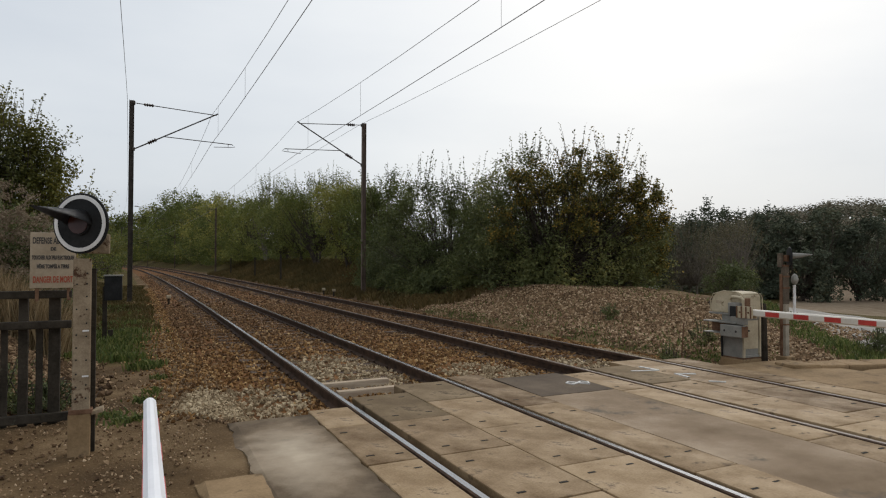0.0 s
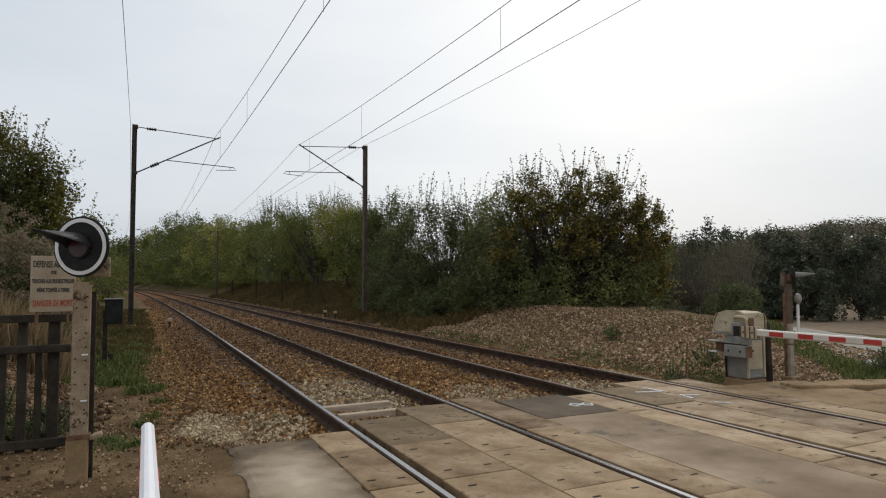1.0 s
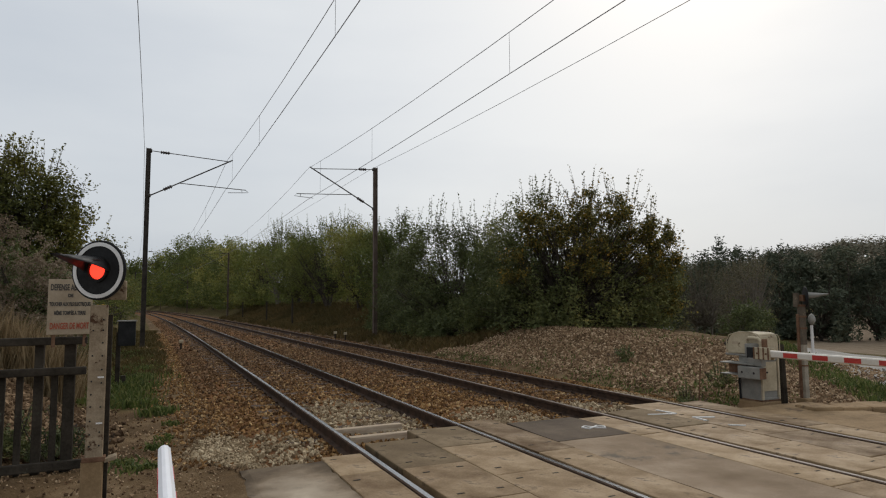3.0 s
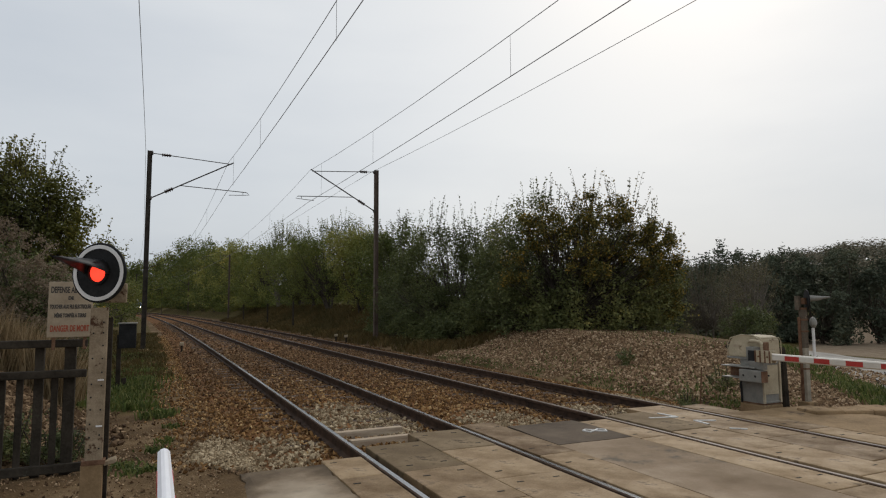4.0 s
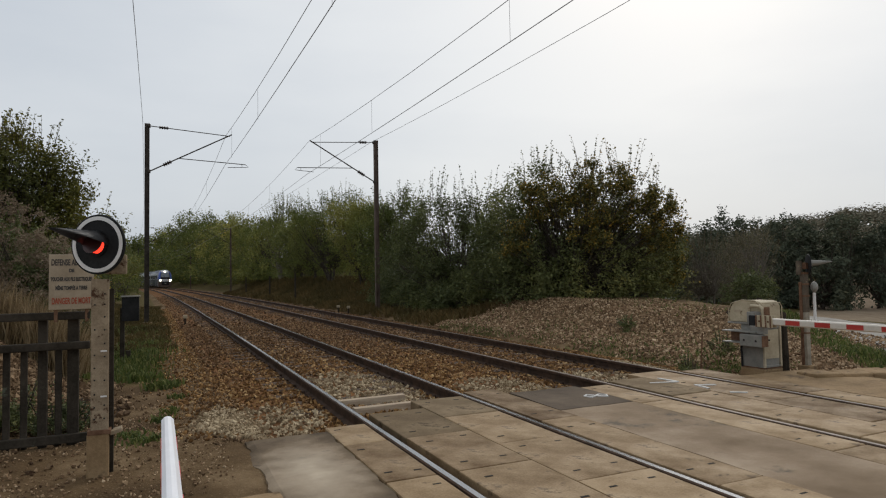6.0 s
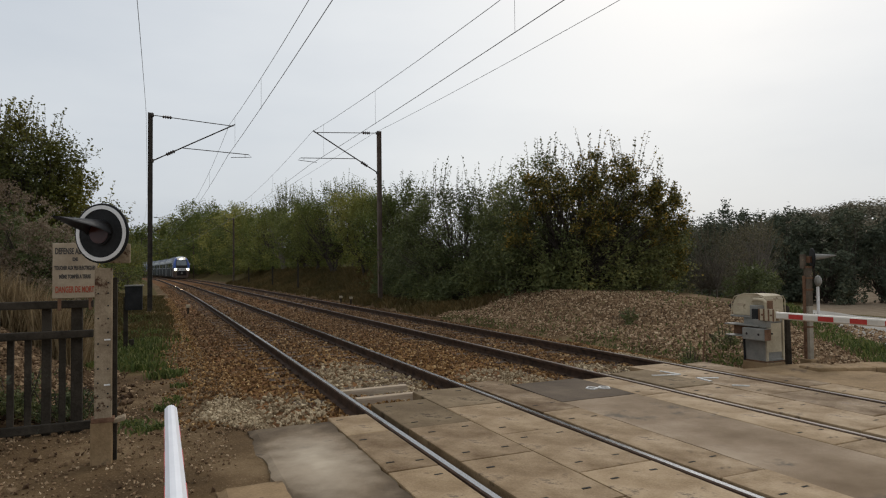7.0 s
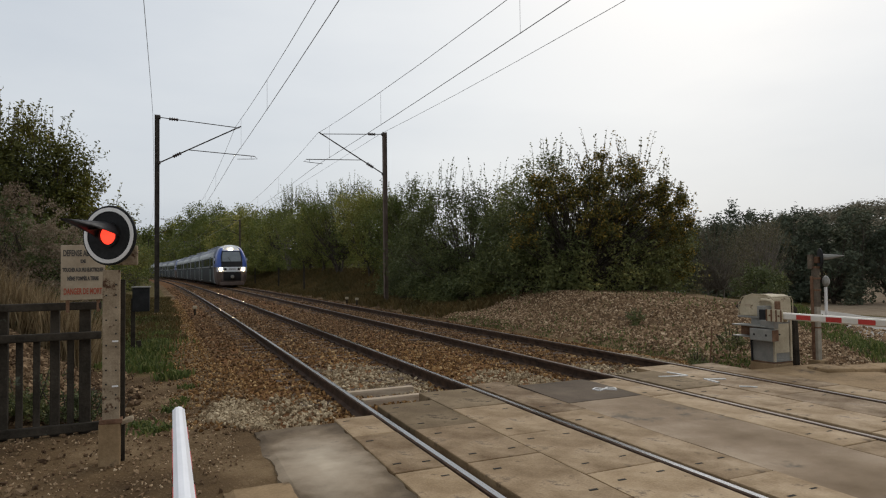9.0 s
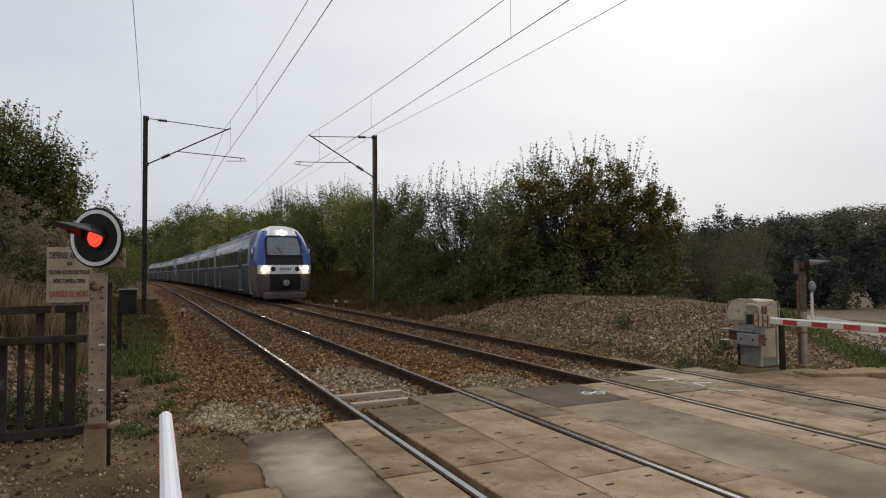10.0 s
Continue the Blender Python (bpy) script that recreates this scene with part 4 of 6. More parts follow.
def plant(name, label, category, base, lobes, leaves, leaf_size, kind, shoots=0, shoot_len=0.9, stems=5, group="", bare=0.0, low=0.1, density_pow=0.5, spin=0.0, clump=1.0, per_clump=120, spray=1.0, bark="bark"):
    """A tree or bush. lobes: (x, y, z, rx, ry, rz) about the base. Limbs run from the stems to points inside the lobes, leaves sit in
    uneven clumps on the limbs, and thin leafy shoots stand out of the top."""
    base = Vector(base)
    ob = thing(name, label, category, Matrix.Translation(base) @ Matrix.Rotation(radians(spin), 4, "Z"), group)
    lob = np.array(lobes, float)
    vol = (lob[:, 3] * lob[:, 4] * lob[:, 5]) ** 0.7
    nc = max(30, int(leaves / per_clump))
    which = rng.choice(len(lob), nc, p=vol / vol.sum())
    d = rng.normal(size=(nc, 3))
    d /= np.linalg.norm(d, axis=1)[:, None]
    rad = rng.random(nc) ** (density_pow * 0.62)
    centres = lob[which, :3] + d * rad[:, None] * lob[which, 3:] * 0.92
    centres = centres[centres[:, 2] > low]
    nc = len(centres)
    span_ = float(np.mean(lob[:, 3:5])) * 0.20 * clump
    # stems and limbs
    st = rng.normal(0, 0.08 * stems**0.5, (stems, 3)) * (1, 1, 0)
    fork_z = max(0.3, float(lob[:, 2].min()) * 0.45)
    forks = st + rng.normal(0, 0.25 if stems > 1 else 0.05, (stems, 3)) * (1, 1, 0.1) + (0, 0, fork_z)
    height = float((lob[:, 2] + lob[:, 5]).max())
    co1, f1 = twigs(np.concatenate([st - (0, 0, 0.3)]), forks, 0.018 * height, 0.013 * height, 0.05)
    trunk = raw_mesh("trunk", co1, f1)
    trunk.materials.append(M[bark])
    share("trunk", trunk, ob)
    near_f = rng.integers(0, stems, nc)
    mids = forks[near_f] * 0.45 + centres * 0.55 + rng.normal(0, 0.12, (nc, 3)) * span_ + (0, 0, -0.1)
    co2, f2 = twigs(forks[near_f], mids, 0.007 * height, 0.004 * height, 0.10)
    co3, f3 = twigs(mids, centres, 0.004 * height, 0.0012 * height, 0.12)
    lots, fl = [co2, co3], [f2, f3 + len(co2)]
    off = len(co2) + len(co3)
    tips = []
    if shoots:
        w = rng.choice(len(lob), shoots, p=vol / vol.sum())
        a = rng.normal(size=(shoots, 3))
        a[:, 2] = np.abs(a[:, 2]) + 0.7
        a /= np.linalg.norm(a, axis=1)[:, None]
        s0 = lob[w, :3] + a * lob[w, 3:] * 0.82
        s1 = s0 + (a * (0.5, 0.5, 0.4) + (0, 0, 0.75)) * (shoot_len * rng.uniform(0.5, 1.3, shoots))[:, None]
        co4, f4 = twigs(s0, s1, 0.009, 0.003, 0.06)
        lots.append(co4)
        fl.append(f4 + off)
        for u in np.linspace(0.05, 1.0, 16):
            tips.append(s0 + (s1 - s0) * u + rng.normal(0, leaf_size * 0.32, s0.shape))
    limbs = raw_mesh("branchwork", np.concatenate(lots), np.concatenate(fl))
    limbs.materials.append(M[bark])
    share("branchwork", limbs, ob, kind="stuff")
    per = rng.uniform(0.25, 1.75, nc) * (rng.random(nc) > bare)
    # leaves stand along small sprays that grow out of each clump, outwards and up
    on_spray = 13
    ns = max(40, leaves // on_spray)
    idx = rng.choice(nc, ns, p=per / per.sum())
    mid_ = lob[:, :3].mean(0) - (0, 0, 0.25 * height)
    root = centres[idx] + rng.normal(0, 1, (ns, 3)) * span_ * 0.55
    away = root - mid_
    grow = away / (np.linalg.norm(away, axis=1)[:, None] + 1e-6) * 0.75 + rng.normal(0, 0.45, (ns, 3)) + (0, 0, 0.40)
    grow /= np.linalg.norm(grow, axis=1)[:, None] + 1e-6
    reach = span_ * spray * rng.uniform(0.6, 1.7, ns)
    u = rng.random((ns, on_spray)) ** 0.8
    pl = root[:, None] + grow[:, None] * (reach[:, None] * u)[..., None] + rng.normal(0, 1, (ns, on_spray, 3)) * (leaf_size * 0.55 + span_ * 0.10)
    out = (rng.normal(0, 0.6, (ns, on_spray, 3)) + grow[:, None] * 0.7 + (0, 0, 0.5)).reshape(-1, 3)
    pl = pl.reshape(-1, 3)
    ok = pl[:, 2] > low * 0.3
    pl, out = pl[ok], out[ok]
    if tips:
        tips = np.concatenate(tips)
        pl = np.concatenate([pl, tips])
        out = np.concatenate([out, rng.normal(size=tips.shape) + (0, 0, 0.5)])
    share("crown", leaf_mesh("crown", pl, leaf_size, LEAF[kind], out=out, jitter=0.25 if kind == "wood" else 0.5), ob)
    return ob


def gz(x, y):
    return float(ground_z(x, y))


# the big multi-stemmed bush on the mound, and its neighbours along the bank
plant("bush", "large dense dark green bush on the gravel mound", "bush", (14.1, 19.8, gz(14.1, 19.8) - 0.28), [(0, 0, 2.0, 3.4, 2.2, 1.8), (-1.3, -0.2, 3.5, 1.6, 1.5, 1.75), (-2.3, 0.8, 2.2, 1.5, 1.4, 1.7), (1.0, 0.4, 3.1, 1.6, 1.5, 1.5), (2.5, -0.5, 1.6, 1.5, 1.4, 1.4), (-0.3, -1.0, 1.2, 2.8, 1.3, 1.2), (-2.6, 0.6, 0.9, 1.7, 1.4, 1.0), (2.6, -0.3, 0.9, 1.4, 1.3, 0.9), (0, -1.2, 0.6, 3.0, 1.0, 0.6)], 66000, 0.105, "dark", 210, 0.85, 9, "bushes on the bank", low=0.1, spin=-36, per_clump=90)
plant("bush", "yellowing olive bush growing through the dark one", "bush", (13.9, 19.2, gz(13.9, 19.2) - 0.28), [(-0.7, -1.1, 3.8, 1.1, 0.9, 1.1), (0.5, -1.0, 4.1, 0.8, 0.8, 1.1), (1.7, -0.9, 3.7, 1.1, 0.9, 1.3), (2.6, -0.8, 2.9, 0.9, 0.9, 1.2), (3.3, -0.5, 1.8, 0.5, 0.8, 1.2), (-2.0, -1.4, 2.4, 0.6, 0.6, 0.7), (0.6, -1.6, 2.6, 0.9, 0.6, 0.6)], 24000, 0.095, "amber", 70, 0.9, 6, "bushes on the bank", low=0.8, spin=-36, per_clump=90, bare=0.1)
plant("bush", "tangled dark green bush with arching bramble shoots", "bush", (12.2, 25.4, gz(12.2, 25.4)), [(0, 0, 2.4, 2.0, 1.8, 2.2), (-1.3, 0.6, 3.5, 1.5, 1.3, 1.6), (0.9, 0, 3.5, 1.5, 1.4, 1.7), (-0.3, -0.8, 1.0, 2.2, 1.2, 1.1), (2.2, -0.6, 2.0, 1.3, 1.2, 1.7), (-2.4, 0.9, 2.4, 1.4, 1.3, 1.6)], 36000, 0.105, "dark", 110, 1.3, 7, "bushes on the bank", bare=0.15, spin=-25)
plant("bush", "low dark bramble thicket spilling down the bank", "bush", (11.2, 29.5, gz(11.2, 29.5)), [(0, 0, 0.9, 1.6, 2.6, 1.0), (0.9, 1.5, 1.6, 1.4, 2.0, 1.4), (0.8, -2.0, 0.9, 1.3, 1.8, 0.9)], 20000, 0.10, "dark", 30, 0.7, 7, "bushes on the bank")
plant("bush", "low dark brambles at the end of the gravel mound", "bush", (11.6, 23.6, gz(11.6, 23.6)), [(0, 0, 0.6, 1.4, 1.2, 0.7), (1.2, -0.8, 0.6, 1.3, 1.0, 0.7), (-0.9, 1.0, 0.5, 1.1, 1.2, 0.6)], 15000, 0.10, "dark", 20, 0.5, 6, "bushes on the bank", low=0.02)
TREES = [(12.4, 34, 6.4, 2.2, "mid"), (12.6, 40.5, 6.9, 2.4, "light"), (13.0, 49, 8.7, 2.6, "mid"), (13.2, 56, 7.6, 2.7, "light"), (13.4, 63, 7.6, 2.8, "light"), (13.6, 71, 10.2, 2.6, "bare"), (13.8, 79, 10.2, 3.4, "light"), (14.0, 88, 10.2, 3.6, "mid"), (14.0, 98, 10.8, 4.0, "light"), (14.0, 109, 11.6, 4.4, "mid"), (14.2, 121, 12.8, 4.8, "light"), (14.2, 134, 14.4, 5.2, "mid"), (14.4, 148, 16.2, 5.6, "mid"), (14.4, 163, 17.8, 6.0, "mid"), (14.6, 180, 18.8, 6.2, "mid"), (14.8, 200, 19.4, 6.6, "mid"), (15.0, 222, 19.6, 7.0, "mid"), (15.0, 246, 19.8, 7.4, "mid"), (15.4, 272, 19.0, 8.0, "mid"), (15.6, 300, 18.0, 8.4, "mid"), (16.0, 332, 17.0, 9.0, "mid")]
for k, (lat, s, top, r, kind) in enumerate(TREES):
    q = on_line(s, lat)
    g = gz(q.x, q.y)
    h = top - g
    rr = random.Random(k)
    lob = [(0, 0, h * 0.50, r, r, h * 0.42), (rr.uniform(-0.5, 0.5) * r, rr.uniform(-0.6, 0.2) * r, h * 0.70, r * 0.7, r * 0.7, h * 0.29), (-0.45 * r, -0.3 * r, h * 0.28, r * 0.85, r * 0.9, h * 0.26), (-0.3 * r, 0, h * 0.10, r * 1.15, r * 1.2, h * 0.13), (rr.uniform(-0.6, 0.6) * r, 0.4 * r, h * 0.62, r * 0.75, r * 0.8, h * 0.27)]
    if s < 75:  # the nearer crowns hang above an open slope
        lob = [lob[0], lob[1], (0.2 * r, 0, h * 0.30, r * 0.8, r * 0.9, h * 0.22), lob[4]]
    size = max(0.12, 0.0029 * s if s > 60 else 0.0022 * s)
    n = int((24000 if s < 60 else 15000) * min(1.0, 42 / s) ** 0.5)
    if kind == "bare":
        plant("tree", "half-bare pale tree with thin upright twigs", "tree", (q.x, q.y, g), lob, 3200, 0.15, "light", 150, 1.6, 4, "trees along the line", low=0.1, bare=0.3, bark="bark_pale")
        continue
    plant("tree", "olive-green tree in the row along the railway bank" if kind == "mid" else "paler yellow-green tree in the row along the bank", "tree", (q.x, q.y, g), lob, n, size, kind, 60 if s < 70 else 0, 1.0, 4, "trees along the line", low=0.1, bare=0.0 if s > 90 else 0.08 if kind == "mid" else 0.2, spray=1.0, per_clump=120 if s < 60 else 70)
# ivy and brambles on the bank behind the mast
for lat, s, r in ((10.7, 27.5, 0.9), (11.2, 31.5, 0.9)):
    q = on_line(s, lat)
    plant("bush", "low ivy and brambles creeping over the bank", "bush", (q.x, q.y, gz(q.x, q.y)), [(0, 0, 0.35, r, r * 1.9, 0.5), (0.7, 0.4, 0.8, r, r * 1.6, 0.7)], 9000, 0.10, "dark", 10, 0.5, 5, "ivy on the bank", low=0.0)
# scrub at the foot of the bank
for k, (lat, s) in enumerate([(12.6, 34), (13.6, 40), (14.0, 46), (14.2, 53), (14.2, 61), (14.0, 69), (13.4, 78), (12.4, 89), (12, 101), (12, 115), (12, 132), (12, 152), (12.4, 172), (12.6, 195), (12.8, 220), (13, 245), (13, 270), (13, 300), (13, 335)]):
    q = on_line(s, lat)
    plant("bush", "dull brown-green scrub on the railway bank", "bush", (q.x, q.y, gz(q.x, q.y)), [(0, 0, 0.6, 1.3, 2.6 + s * 0.04, 0.8), (0.8, 1, 1.3, 1.3, 2.4 + s * 0.04, 1.2)], int(7000 * (35 / s) ** 0.6), max(0.11, 0.0025 * s), "gold" if k % 3 == 1 else "mid", 0, 1, 5, "scrub on the bank")

# left side: tree, seeding climber, hedge beside the line
plant("tree", "tree with gold and green autumn leaves behind the fence", "tree", (-3.45, 21.5, gz(-3.45, 21.5)), [(0, 0, 3.6, 1.5, 1.5, 2.0), (-0.9, 0, 4.1, 1.5, 1.5, 1.8), (0.75, 0, 2.9, 1.0, 1.1, 1.4), (-0.2, -0.4, 2.0, 1.8, 1.5, 1.5), (-2.3, 0.4, 3.6, 1.6, 1.5, 2.1), (1.7, 0, 2.5, 0.7, 0.7, 0.6)], 50000, 0.105, "gold", 170, 0.8, 3, low=0.6, per_clump=90)
CLIMB = [(0, 0, 1.75, 1.2, 1.1, 1.15), (-1.2, 0.2, 2.1, 1.3, 1.2, 1.3), (0.9, -0.2, 1.25, 0.8, 0.8, 0.9)]
climber = plant("climber", "dark climber covered in fluffy grey seed heads", "shrub", (-2.9, 14.2, gz(-2.9, 14.2)), [(x, y, z, a * 0.93, b * 0.93, c * 0.93) for x, y, z, a, b, c in CLIMB], 20000, 0.06, "dark", 30, 0.3, 6, clump=0.6, per_clump=85)
# the seed heads: small round tufts over the outside of the climber
lobes_c = np.array(CLIMB)
hn = 560
hw = rng.integers(0, 3, hn)
hd = rng.normal(size=(hn, 3)) - (0, 0.5, 0)
hd /= np.linalg.norm(hd, axis=1)[:, None]
hc = lobes_c[hw, :3] + hd * lobes_c[hw, 3:] * rng.uniform(0.92, 1.10, hn)[:, None]
hv = rng.normal(size=(hn, 42, 3))
hp = hc[:, None] + hv * (rng.uniform(0.030, 0.070, hn))[:, None, None]
share("seed_fluff", leaf_mesh("seed_fluff", hp.reshape(-1, 3), 0.050, LEAF["seed"]), climber, "pale fluffy seed heads", "stuff")
plant("bush", "dark green bush behind the climber", "bush", (-3.2, 16.2, gz(-3.2, 16.2)), [(0, 0, 1.2, 1.6, 1.2, 1.2), (1.1, 0.6, 0.8, 1.0, 1.0, 0.8)], 15000, 0.09, "dark", 20, 0.5, 5)
for k, (lat, s, top) in enumerate([(-3.4, 34, 2.2), (-2.5, 47, 3.4), (-2.3, 56, 4.2), (-2.3, 66, 4.4), (-2.6, 78, 4.8), (-3.0, 92, 5.2), (-3.4, 110, 5.8), (-4.2, 135, 6.6), (-5, 165, 7.6), (-6, 205, 9.0), (-7, 250, 10.0)]):
    q = on_line(s, lat)
    g = gz(q.x, q.y)
    h = top - g
    plant("bush", "hedge bush with sparse olive leaves beside the line", "bush", (q.x, q.y, g), [(0, 0, h * 0.45, 1.1 + s * 0.010, 2.6 + s * 0.02, h * 0.5), (-1.0, 1, h * 0.6, 1.2 + s * 0.010, 2.2, h * 0.42)], int(8000 * (40 / s) ** 0.5), max(0.11, 0.0024 * s), "mid" if k % 2 else "gold", 40 if s < 90 else 0, 0.9, 5, "hedge along the line", bare=0.15)

# ---- far right: saplings, hedges, woods ----
plant("bush", "round dark evergreen bush beyond the barrier machine", "bush", (13.2, 11.2, gz(13.2, 11.2)), [(0, 0, 0.75, 0.6, 0.5, 0.55), (0.35, 0, 0.6, 0.5, 0.5, 0.5)], 7000, 0.06, "dark", 25, 0.25, 5)
for k, (x, y, h, r) in enumerate([(21.5, 20.5, 3.1, 1.3), (23.8, 20.0, 3.6, 1.5), (25.6, 21.8, 3.7, 1.4), (20.4, 22.5, 3.2, 1.2), (27.5, 24.0, 3.8, 1.6)]):
    plant("sapling", "thin half-bare sapling with grey-green leaves", "tree", (x, y, gz(x, y)), [(0, 0, h * 0.55, r, r, h * 0.45), (0.4, 0, h * 0.75, r * 0.7, r * 0.7, h * 0.3)], 2600, 0.07, "dull", 60, 0.6, 3, "saplings", bare=0.3, bark="bark_pale", per_clump=12)
for k in range(22):
    rr = random.Random(500 + k)
    a = radians(37 + k * 1.55 + rr.uniform(-0.6, 0.6))
    d = 78 + rr.uniform(-6, 14) + 8 * (k % 2)
    x, y = d * math.sin(a), d * math.cos(a)
    g = gz(x, y)
    h = (10.9 if k > 6 else 7.0 + 0.5 * k) * rr.uniform(0.93, 1.08)
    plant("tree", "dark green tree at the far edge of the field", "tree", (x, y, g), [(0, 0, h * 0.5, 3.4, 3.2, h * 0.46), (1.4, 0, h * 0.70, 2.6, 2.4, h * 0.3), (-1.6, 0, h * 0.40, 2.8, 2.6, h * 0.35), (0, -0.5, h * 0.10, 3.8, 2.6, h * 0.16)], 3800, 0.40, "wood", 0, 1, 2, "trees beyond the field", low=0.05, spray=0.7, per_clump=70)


def far_wood(name, label, n, a0, a1, d0, d1, r0, r1, leaf, per, kind="wood"):
    """Crowns of a distant wood, joined, each a ragged heap of leaf clumps over the ground."""
    a, d = np.radians(rng.uniform(a0, a1, n)), d0 + (d1 - d0) * rng.random(n)
    x, y = d * np.sin(a), d * np.cos(a)
    r = rng.uniform(r0, r1, n)
    c = np.stack([x, y, ground_z(x, y) + r * 0.8], -1)
    v = rng.normal(size=(n, per, 3))
    v /= np.linalg.norm(v, axis=2)[..., None]
    v[..., 2] = np.abs(v[..., 2]) * 1.15 - 0.25
    pts = c[:, None] + v * (r[:, None] * rng.uniform(0.65, 1.08, (n, per)))[..., None]
    out = (v + (0, 0, 0.5)).reshape(-1, 3)
    ob = new(name, leaf_mesh(name, pts.reshape(-1, 3), leaf, LEAF[kind], 0.9, out, 0.2))
    return tagged(ob, label, "wood", kind="stuff")


# these woods get their haze from the leaf colours alone
far_wood("hill_wood", "autumn wood covering the hill, haze put into its colour", 720, 33, 75, 210, 520, 5, 8, 1.35, 115, "hill")
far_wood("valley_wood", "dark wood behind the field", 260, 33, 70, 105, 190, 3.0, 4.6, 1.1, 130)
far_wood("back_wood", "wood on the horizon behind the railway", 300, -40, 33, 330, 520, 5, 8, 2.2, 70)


# ---- grass and weeds ----
def blades(name, n, place, length, material, label, lean=0.35, width=0.012):
    """Grass: single tapering blades, joined."""
    base = place(n)
    n = len(base)
    ln = length * rng.uniform(0.4, 1.3, n)
    tip = base + np.stack([rng.normal(0, lean, n), rng.normal(0, lean, n), np.ones(n)], -1) * ln[:, None]
    side = rng.normal(size=(n, 3)) * (1, 1, 0)
    side *= (width * rng.uniform(0.5, 1.4, n) / (np.linalg.norm(side, axis=1) + 1e-6))[:, None]
    mid = base * 0.45 + tip * 0.55 + (0, 0, 0.02)
    mid = mid + np.stack([np.zeros(n), np.zeros(n), 0.12 * ln], -1)
    co = np.stack([base - side, base + side, mid + side * 0.7, mid - side * 0.7, tip], 1).reshape(-1, 3)
    k = 5 * np.arange(n)[:, None]
    me = raw_mesh(name, co, np.concatenate([k + np.array([0, 1, 2]), k + np.array([0, 2, 3]), k + np.array([3, 2, 4])], 1).reshape(-1, 3), False)
    me.materials.append(material)
    return tagged(new(name, me), label, "grass", kind="stuff")


def patch(x0, x1, y0, y1, thin=0.0):
    def place(n):
        p = ground_places(n, x0, x1, y0, y1, -0.01)
        w = wobble(p[:, 0] * 1.1 + 5, p[:, 1] * 0.9)
        return p[w > thin - 0.35 * rng.random(len(p))]

    return place


def blobs(spots):
    def place(n):
        k = rng.integers(0, len(spots), n)
        s = np.array(spots)[k]
        xy = s[:, :2] + rng.normal(size=(n, 2)) * s[:, 2:3]
        return np.stack([xy[:, 0], xy[:, 1], ground_z(xy[:, 0], xy[:, 1]) - 0.01], -1)

    return place


blades("verge_grass", 9000, (lambda f: lambda n: (lambda p: p[p[:, 0] < -0.35 + 0.32 * rng.normal(size=len(p))])(f(n)))(patch(-1.5, 0.6, 12.0, 27.0, 0.25)), 0.10, LEAF["grass"], "green grass on the path beside the track", 0.4)
blades("tuft_grass", 2600, blobs([(-0.75, 12.6, 0.25), (-0.55, 13.6, 0.25), (-0.5, 14.6, 0.3), (-0.9, 15.5, 0.4), (-0.35, 16.5, 0.3), (-0.3, 19.0, 0.3), (-0.25, 11.9, 0.16), (0.05, 10.6, 0.12)]), 0.13, LEAF["grass"], "taller green tufts round the cabinet post", 0.4, 0.016)
blades("moss_tufts", 420, blobs([(-0.02, 6.9, 0.07), (-0.16, 6.85, 0.10), (0.12, 8.3, 0.06), (0.2, 9.3, 0.06), (0.0, 7.9, 0.07), (-0.25, 7.2, 0.1)]), 0.06, LEAF["grass"], "small green weeds on the trackside earth", 0.7)
blades("dry_grass", 15000, patch(-4.2, -1.2, 11.2, 13.8, -0.4), 0.85, LEAF["straw"], "tall straw-coloured grass below the climber", 0.2, 0.009)
blades("foot_moss", 6000, (lambda f: lambda n: (lambda p: p[np.abs(p[:, 0] + curve(p[:, 1]) - 8.95 - 0.15 * wobble(p[:, 0], p[:, 1] * 1.5)) < 0.30])(f(n)))(patch(8.2, 9.6, 7.4, 20.0, 0.0)), 0.05, LEAF["grass"], "yellow-green moss along the foot of the gravel mound", 0.8, 0.012)
blades("path_grass", 12000, lambda n: (lambda p: p[(p[:, 0] + curve(p[:, 1]) < 0.35 + 0.2 * wobble(p[:, 0] * 2, p[:, 1]))])(ground_places(n, -3.2, 0.6, 17.0, 46.0)), 0.12, LEAF["bank"], "dull grass on the path beside the line", 0.6, 0.02)
blades("bank_grass", 62000, lambda n: (lambda p: p[(p[:, 0] + curve(p[:, 1]) > 8.75 + 0.25 * wobble(p[:, 0], p[:, 1]))])(ground_places(n, 5.0, 13.4, 20.5, 85.0)), 0.26, LEAF["bank"], "dull brown-green grass on the railway bank", 0.6, 0.024)
blades("mound_weeds", 1500, blobs([(9.4, 8.6, 0.5), (9.9, 9.6, 0.6), (9.6, 12.0, 0.8), (9.8, 15.0, 0.8), (13.6, 13.5, 0.8), (14.0, 16.0, 1.0), (9.6, 18.5, 1.2), (10.0, 23.0, 1.2), (9.2, 7.9, 0.4)]), 0.09, LEAF["grass"], "sparse weeds and moss on the gravel mound", 0.6, 0.014)
blades("roadside_grass", 16000, lambda n: (lambda p, o: p[(o > -0.75 - 0.25 * rng.random(len(o))) & (o < 0.0)])(*(lambda p: (p, ((p[:, 0] - 11.5) * 1.23 - (p[:, 1] - 6.5)) / 1.585))(ground_places(n, 10.2, 17.0, 6.0, 12.5))), 0.09, LEAF["grass"], "green grass beside the lane", 0.5, 0.012)
